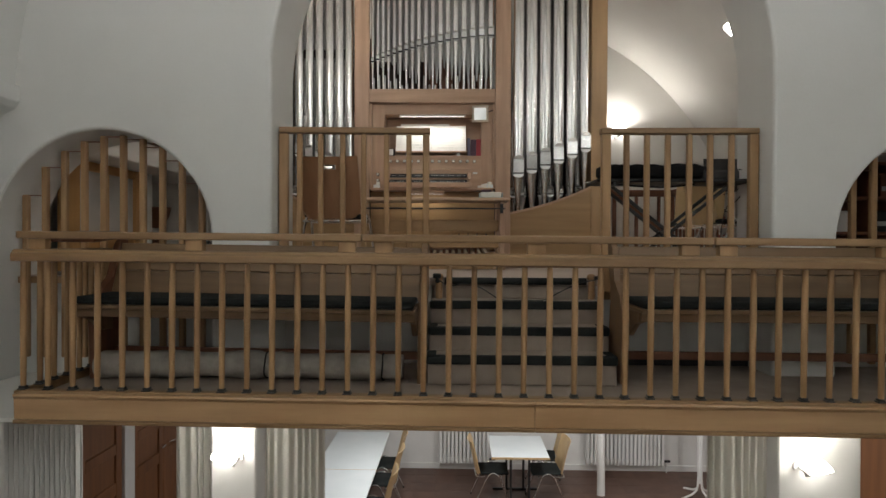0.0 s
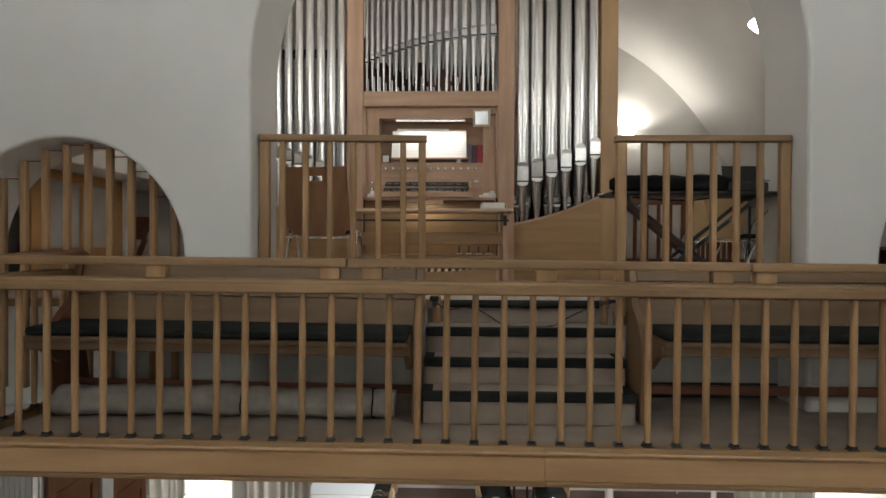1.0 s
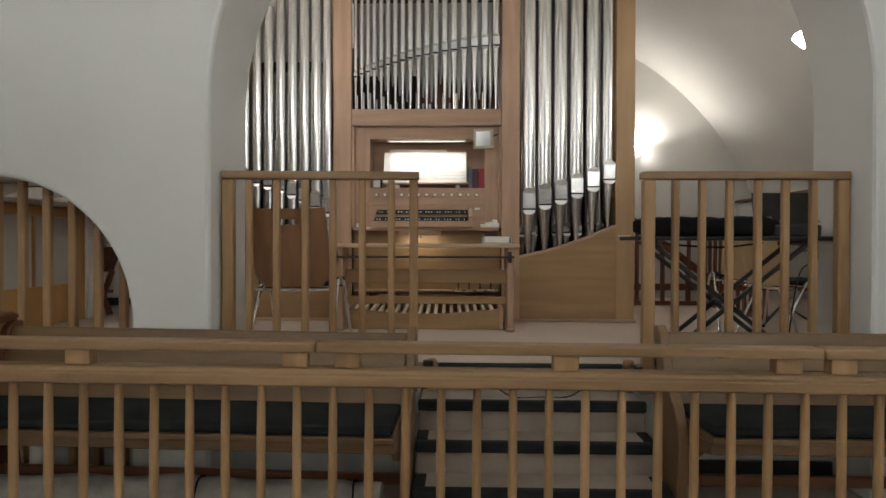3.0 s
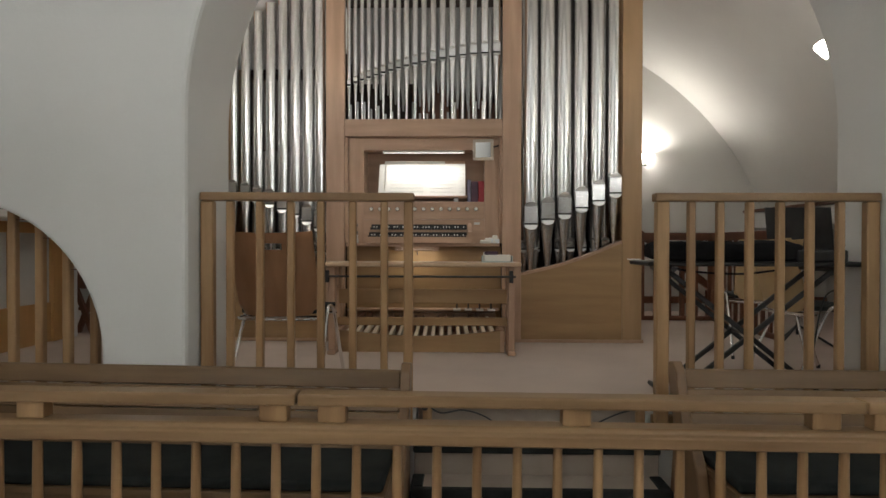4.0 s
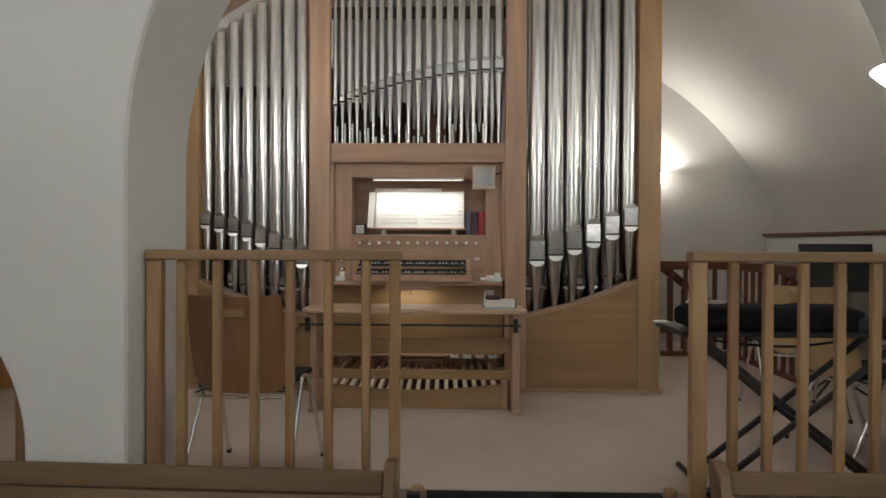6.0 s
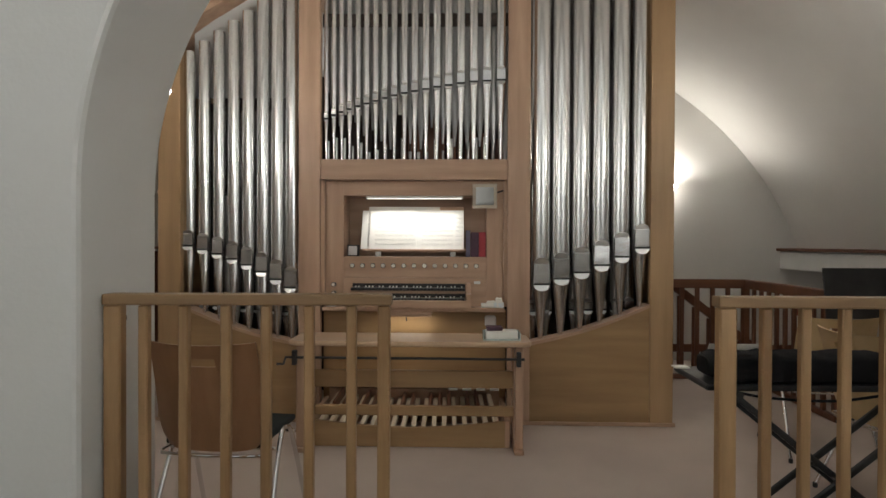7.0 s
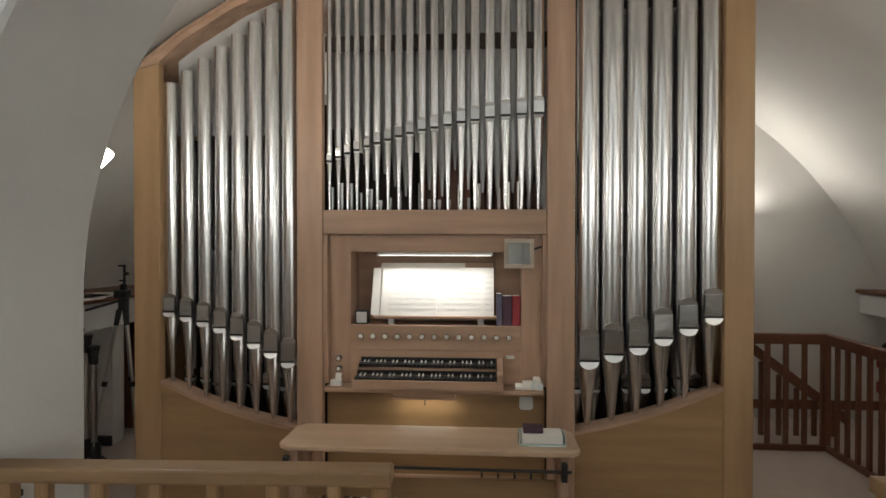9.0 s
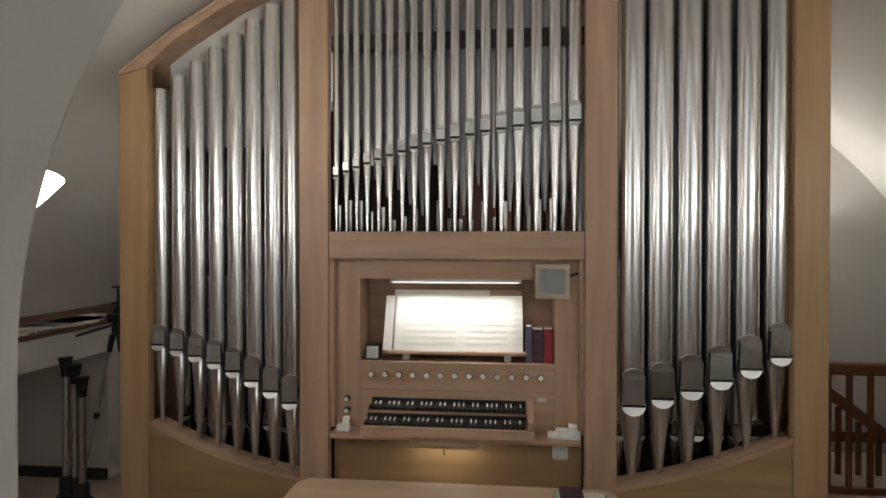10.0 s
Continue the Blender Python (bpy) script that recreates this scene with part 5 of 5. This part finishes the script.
for k, (y, ln, m) in enumerate(((6.55, 0.32, PAPER), (6.80, 0.30, PAPER), (7.05, 0.36, BLUEBOOK), (7.25, 0.30, PAPER), (7.5, 0.42, DARKBOOK), (7.55, 0.34, PAPER), (7.75, 0.30, RED))):
    pf = thing("music_folder", "loose music sheets and folders lying on the ledge", "sheet music", (-3.22, y, 1.906), "folders on the ledge")
    for j in range(2):
        bm = B((-3.36, -3.05, y - ln / 2, y + ln / 2, 1.906 + 0.009 * j + 0.0005, 1.906 + 0.009 * (j + 1)), bev=0.001)
        bmesh.ops.rotate(bm, verts=bm.verts[:], cent=(-3.2, y, 1.9), matrix=Matrix.Rotation(radians(pl.uniform(-14, 14)), 3, "Z"))
        part("sheet", bm, m if j == 0 else PAPER, pf)
solo("door_chamber", B((-3.30, -2.2, 8.2, 8.25, PLAT + 0.002, 1.86), bev=0.004), BROWN, "dark brown wooden door behind the organ", "door", kind="structure")
ptn = thing("partition", "wooden framed partition with grey panes and an orange dado", "partition", (-3.42, 5.9, PLAT), kind="structure")
for y0, y1 in ((5.20, 5.40), (6.36, 6.52)):
    part("post", B((-3.51, -3.43, y0, y1, PLAT + 0.002, 1.655), bev=0.004), ORANGE, ptn)
part("head_rail", B((-3.50, -3.44, 5.401, 6.359, 1.57, 1.655), bev=0.004), ORANGE, ptn)
part("dado", B((-3.49, -3.45, 5.401, 6.359, PLAT + 0.002, 0.99), bev=0.003), ORANGE, ptn)
part("pane", B((-3.475, -3.465, 5.401, 6.359, 0.9905, 1.5695)), FROST, ptn)
part("mullion", B((-3.49, -3.45, 5.87, 5.90, 0.9905, 1.5695), bev=0.003), ORANGE, ptn)
solo("pilaster", B((-3.53, -3.41, 6.53, 6.66, PLAT + 0.002, 1.659), bev=0.004), WHITE, "white painted door post beside the partition", "post", kind="structure")
so = thing("trestle", "dark brown wooden trestle with crossed legs", "trestle", (-3.46, 6.88, PLAT))
part("top", prism([(-3.62, 1.31), (-3.33, 1.31), (-3.36, 1.20), (-3.41, 1.12), (-3.41, 1.07), (-3.55, 1.07), (-3.62, 1.12)], "y", 6.80, 6.96, 0.006), BROWN_H, so)
for k in (-1, 1):
    part("leg", B((-0.024, 0.024, -0.018, 0.018, -0.225, 0.225), bev=0.003), BROWN, so).matrix_local = pose(-0.015, 0.02 * k, 0.212, 0, 21 * k, 0) @ Matrix.Translation(ORIGIN[so])
part("stretcher", B((-3.54, -3.38, 6.87, 6.89, 0.865, 0.895), bev=0.003), BROWN_H, so)

# ---- shelf behind the other side arch ----
bsx = thing("bookshelf", "dark brown shelf with boxes behind the side arch", "shelf", (3.5, 5.5, PLAT))
for z in (PLAT + 0.04, 1.0, 1.30, 1.60):
    part("shelf_board", B((2.75, 4.30, 5.30, 5.60, z, z + 0.025), bev=0.003), BROWN_H, bsx)
for x in (2.72, 3.5, 4.301):
    part("side", B((x, x + 0.029, 5.295, 5.61, PLAT + 0.002, 1.64), bev=0.003), BROWN, bsx)
part("back", B((2.72, 4.33, 5.611, 5.63, PLAT + 0.002, 1.64)), BROWN, bsx)
bs = random.Random(8)
for z in (1.026, 1.326):
    x = 2.80
    while x < 4.1:
        w, h = bs.uniform(0.05, 0.14), bs.uniform(0.14, 0.24)
        if not (3.44 - w < x < 3.54):
            fb = thing("file_box", "dark file box standing on the shelf", "box", (x, 5.4, z), "boxes on the shelf")
            part("body", B((x, x + w, 5.33, 5.55, z, z + h), bev=0.004), bs.choice((BLACK, DARKBOOK, BROWN, GREY)), fb)
            part("label_strip", B((x + 0.01, x + w - 0.01, 5.3275, 5.3295, z + 0.05, z + 0.09)), GREY, fb)
        x += w + 0.01

# ---- the hall under the balcony ----
for x in (-0.6, 1.4, 3.2):
    hl = thing("ceiling_light", "long white ceiling light in the hall, lit", "ceiling light", (x, 7.0, -0.21), "ceiling lights in the hall")
    part("housing", B((x - 0.08, x + 0.08, 6.2, 7.8, -0.24, -0.201), bev=0.006), WHITE, hl)
    part("diffuser", B((x - 0.07, x + 0.07, 6.21, 7.79, -0.275, -0.2405), bev=0.01), LAMPSTRIP, hl, "lit diffuser")
    area_light("lamp_light", (x, 7.0, -0.285), (x, 7.0, -2), 28.0, 0.14, 1.5, (1.0, 0.98, 0.96))


def table(x0, x1, y0, y1):
    t = thing("table", "white-topped folding table in the hall", "table", ((x0 + x1) / 2, (y0 + y1) / 2, LOW), "tables in the hall")
    z = LOW + 0.74
    part("tabletop", B((x0, x1, y0, y1, z - 0.028, z), bev=0.004), TABLE, t)
    part("edge", B((x0 - 0.004, x1 + 0.004, y0 - 0.004, y0 - 0.0005, z - 0.03, z - 0.001)), PLYLIGHT, t, "beech edge strip")
    for x in (x0 + 0.34 * (x1 - x0), x0 + 0.66 * (x1 - x0)):
        for y in (y0 + 0.1, y1 - 0.1):
            part("leg", R((x, y, LOW + 0.002), (x, y, z - 0.0285), 0.016), BLACKMETAL, t)
    for y in (y0 + 0.1, y1 - 0.1):
        part("foot", B((x0 + 0.06, x1 - 0.06, y - 0.02, y + 0.02, LOW + 0.002, LOW + 0.028), bev=0.004), BLACKMETAL, t)


table(-1.78, -1.02, 5.9, 7.4)
table(-1.78, -1.02, 7.41, 8.9)
table(0.42, 1.17, 7.9, 8.8)
hc = chair("beech stacking chair with a green seat and chrome legs", PLYLIGHT, GREEN, pose(-1.05, 7.08, LOW, 0, 0, 88), "chairs in the hall", False)
for x, y, r in ((-1.04, 7.85, 86), (-1.05, 8.45, 93), (0.44, 8.29, -88), (1.17, 8.29, 91), (1.20, 8.83, 84)):
    copy_thing(hc, pose(x, y, LOW, 0, 0, r))


def radiator(x0, x1):
    r = thing("radiator", "white ribbed column radiator on the hall wall", "radiator", ((x0 + x1) / 2, 9.4, LOW), "radiators in the hall")
    n = int((x1 - x0) / 0.06)
    for k in range(n):
        x = x0 + 0.06 * k
        part("column", B((x, x + 0.042, 9.36, 9.46, LOW + 0.12, LOW + 0.72), bev=0.012, seg=2), WHITE, r)
    part("header", B((x0, x0 + 0.06 * n - 0.018, 9.39, 9.43, LOW + 0.16, LOW + 0.20), bev=0.004), WHITE, r)
    part("bracket", B((x0 + 0.2, x0 + 0.24, 9.40, 9.5, LOW + 0.3, LOW + 0.34)), WHITE, r)
    part("pipe", R((x1 + 0.03, 9.42, LOW + 0.002), (x1 + 0.03, 9.42, LOW + 0.2), 0.012), WHITE, r)
    part("valve", R((x1 - 0.02, 9.41, LOW + 0.18), (x1 + 0.08, 9.41, LOW + 0.18), 0.018), BLACK, r)


radiator(-0.30, 0.48)
radiator(1.95, 3.15)
solo("baseboard_hall", B((-3.7, 5.2, 9.475, 9.498, LOW + 0.001, LOW + 0.09), bev=0.003), WHITE, "white baseboard along the hall wall", "baseboard", kind="structure")
solo("hall_pole", R((1.98, 8.55, LOW), (1.98, 8.55, -0.21), 0.055, 0.05, 18), WHITE, "thin white round post in the hall", "post", kind="structure", smooth=40)
cs = thing("coat_stand", "white metal coat stand with curved feet", "coat stand", (3.33, 8.5, LOW))
for a in (20, 110, 200, 290):
    d = Vector((math.cos(radians(a)), math.sin(radians(a)), 0))
    part("foot", tube(bend([Vector((3.33, 8.5, LOW + 0.9)) + 0.03 * d, Vector((3.33, 8.5, LOW + 0.25)) + 0.03 * d, Vector((3.33, 8.5, LOW + 0.09)) + 0.09 * d, Vector((3.33, 8.5, LOW + 0.018)) + 0.32 * d]), 0.015, 8), WHITE, cs, smooth=60)
    for z in (1.4, 1.6, 1.75):
        part("hook", tube(bend([Vector((3.33, 8.5, LOW + z)), Vector((3.33, 8.5, LOW + z - 0.02)) + 0.1 * d, Vector((3.33, 8.5, LOW + z + 0.05)) + 0.15 * d]), 0.006, 6), WHITE, cs, smooth=60)
part("pole", R((3.33, 8.5, LOW + 0.2), (3.33, 8.5, LOW + 1.8), 0.02), WHITE, cs)


def curtain(x0, x1, y, gather):
    n = 120
    cu = thing("curtain", "cream curtain hanging in folds beside the pier", "curtain", ((x0 + x1) / 2, y, LOW), "curtains under the balcony")
    bm = bmesh.new()
    rows = []
    for j in range(9):
        v = j / 8
        z = LOW + 0.04 + (2.34) * v
        row = []
        for t in (0, 0.004):
            for i in range(n + 1):
                u = i / n
                xx = x0 + (x1 - x0) * u + gather * (1 - v) ** 2 * (x1 - x0)
                row.append(bm.verts.new((xx, y + t + 0.017 * math.sin(u * 105 * (x1 - x0) + 1.6 * math.sin(9 * u)) * (0.7 + 0.3 * v), z)))
        rows.append(row)
    m = n + 1
    for a, b in zip(rows, rows[1:]):
        for i in range(n):
            bm.faces.new((a[i], a[i + 1], b[i + 1], b[i]))
            bm.faces.new((a[m + i], b[m + i], b[m + i + 1], a[m + i + 1]))
        bm.faces.new((a[0], b[0], b[m], a[m]))
        bm.faces.new((a[n], a[m + n], b[m + n], b[n]))
    part("cloth", bm, CURTAIN, cu, smooth=70)
    part("rail", R((x0 - 0.02, y, -0.215), (x1 + 0.02, y, -0.215), 0.01), WHITE, cu)


curtain(-2.08, -1.82, 4.37, 0.10)
curtain(-1.425, -0.99, 4.37, -0.04)
curtain(1.755, 2.185, 4.37, 0.03)
fd = thing("folding_door", "white slatted folding door in the side opening", "folding door", (-2.95, 4.2, LOW))
for k in range(15):
    x = -3.22 + 0.0365 * k
    part("slat", prism([(x, 4.19), (x + 0.013, 4.165), (x + 0.026, 4.19), (x + 0.022, 4.20), (x + 0.004, 4.20)], "z", LOW + 0.002, -0.131), WHITE, fd)
part("backing", B((-3.22, -2.68, 4.215, 4.222, LOW + 0.002, -0.131)), GREY, fd, "grey backing sheet")


def panel_door(y0, y1, handle_y):
    d = thing("door", "brown panelled wooden door in the hall", "door", (-3.67, (y0 + y1) / 2, LOW), "doors in the hall", "structure")
    for a, b, c, e in ((y0, y0 + 0.11, LOW + 0.003, -0.45), (y1 - 0.11, y1, LOW + 0.003, -0.45), (y0 + 0.1105, y1 - 0.1105, LOW + 0.003, LOW + 0.2), (y0 + 0.1105, y1 - 0.1105, LOW + 0.82, LOW + 0.95), (y0 + 0.1105, y1 - 0.1105, LOW + 1.25, LOW + 1.36), (y0 + 0.1105, y1 - 0.1105, -0.60, -0.45)):
        part("stile", B((-3.695, -3.65, a, b, c, e), bev=0.005), DOORWOOD, d)
    part("panel", B((-3.69, -3.672, y0 + 0.1, y1 - 0.1, LOW + 0.15, -0.55)), DOORWOOD, d)
    if handle_y:
        part("handle", tube(bend([(-3.65, handle_y, LOW + 1.03), (-3.60, handle_y, LOW + 1.03), (-3.59, handle_y + (0.03 if handle_y < (y0 + y1) / 2 else -0.03), LOW + 1.03), (-3.59, handle_y + (0.11 if handle_y < (y0 + y1) / 2 else -0.11), LOW + 1.025)]), 0.009, 8), CHROME, d, "chrome lever handle", 60)


panel_door(5.72, 6.48, None)
panel_door(6.70, 7.42, 7.36)
panel_door(7.425, 8.14, 7.49)
solo("door_post", B((-3.699, -3.62, 6.49, 6.69, LOW + 0.002, -0.202), bev=0.004), WHITE, "white post between the hall doors", "post", kind="structure")
solo("panelling", B((4.75, 4.80, 5.4, 8.6, LOW + 0.002, -0.25), bev=0.004), DOORWOOD, "dark brown wooden panelling in the hall", "panelling", kind="structure")

# tiles of the hall floor where it shows
tile_mesh = finish(B((-0.1475, 0.1475, -0.1475, 0.1475, 0, 0.008), bev=0.002), "floor_tile", TILE)
hall_floor = bpy.data.objects["floor_hall"]
for i in range(20):
    for j in range(9):
        tl = new("floor_tile", tile_mesh)
        tl.parent = hall_floor
        tl.location = (-1.7 + 0.3 * i, 6.95 + 0.3 * j, LOW - 0.006)
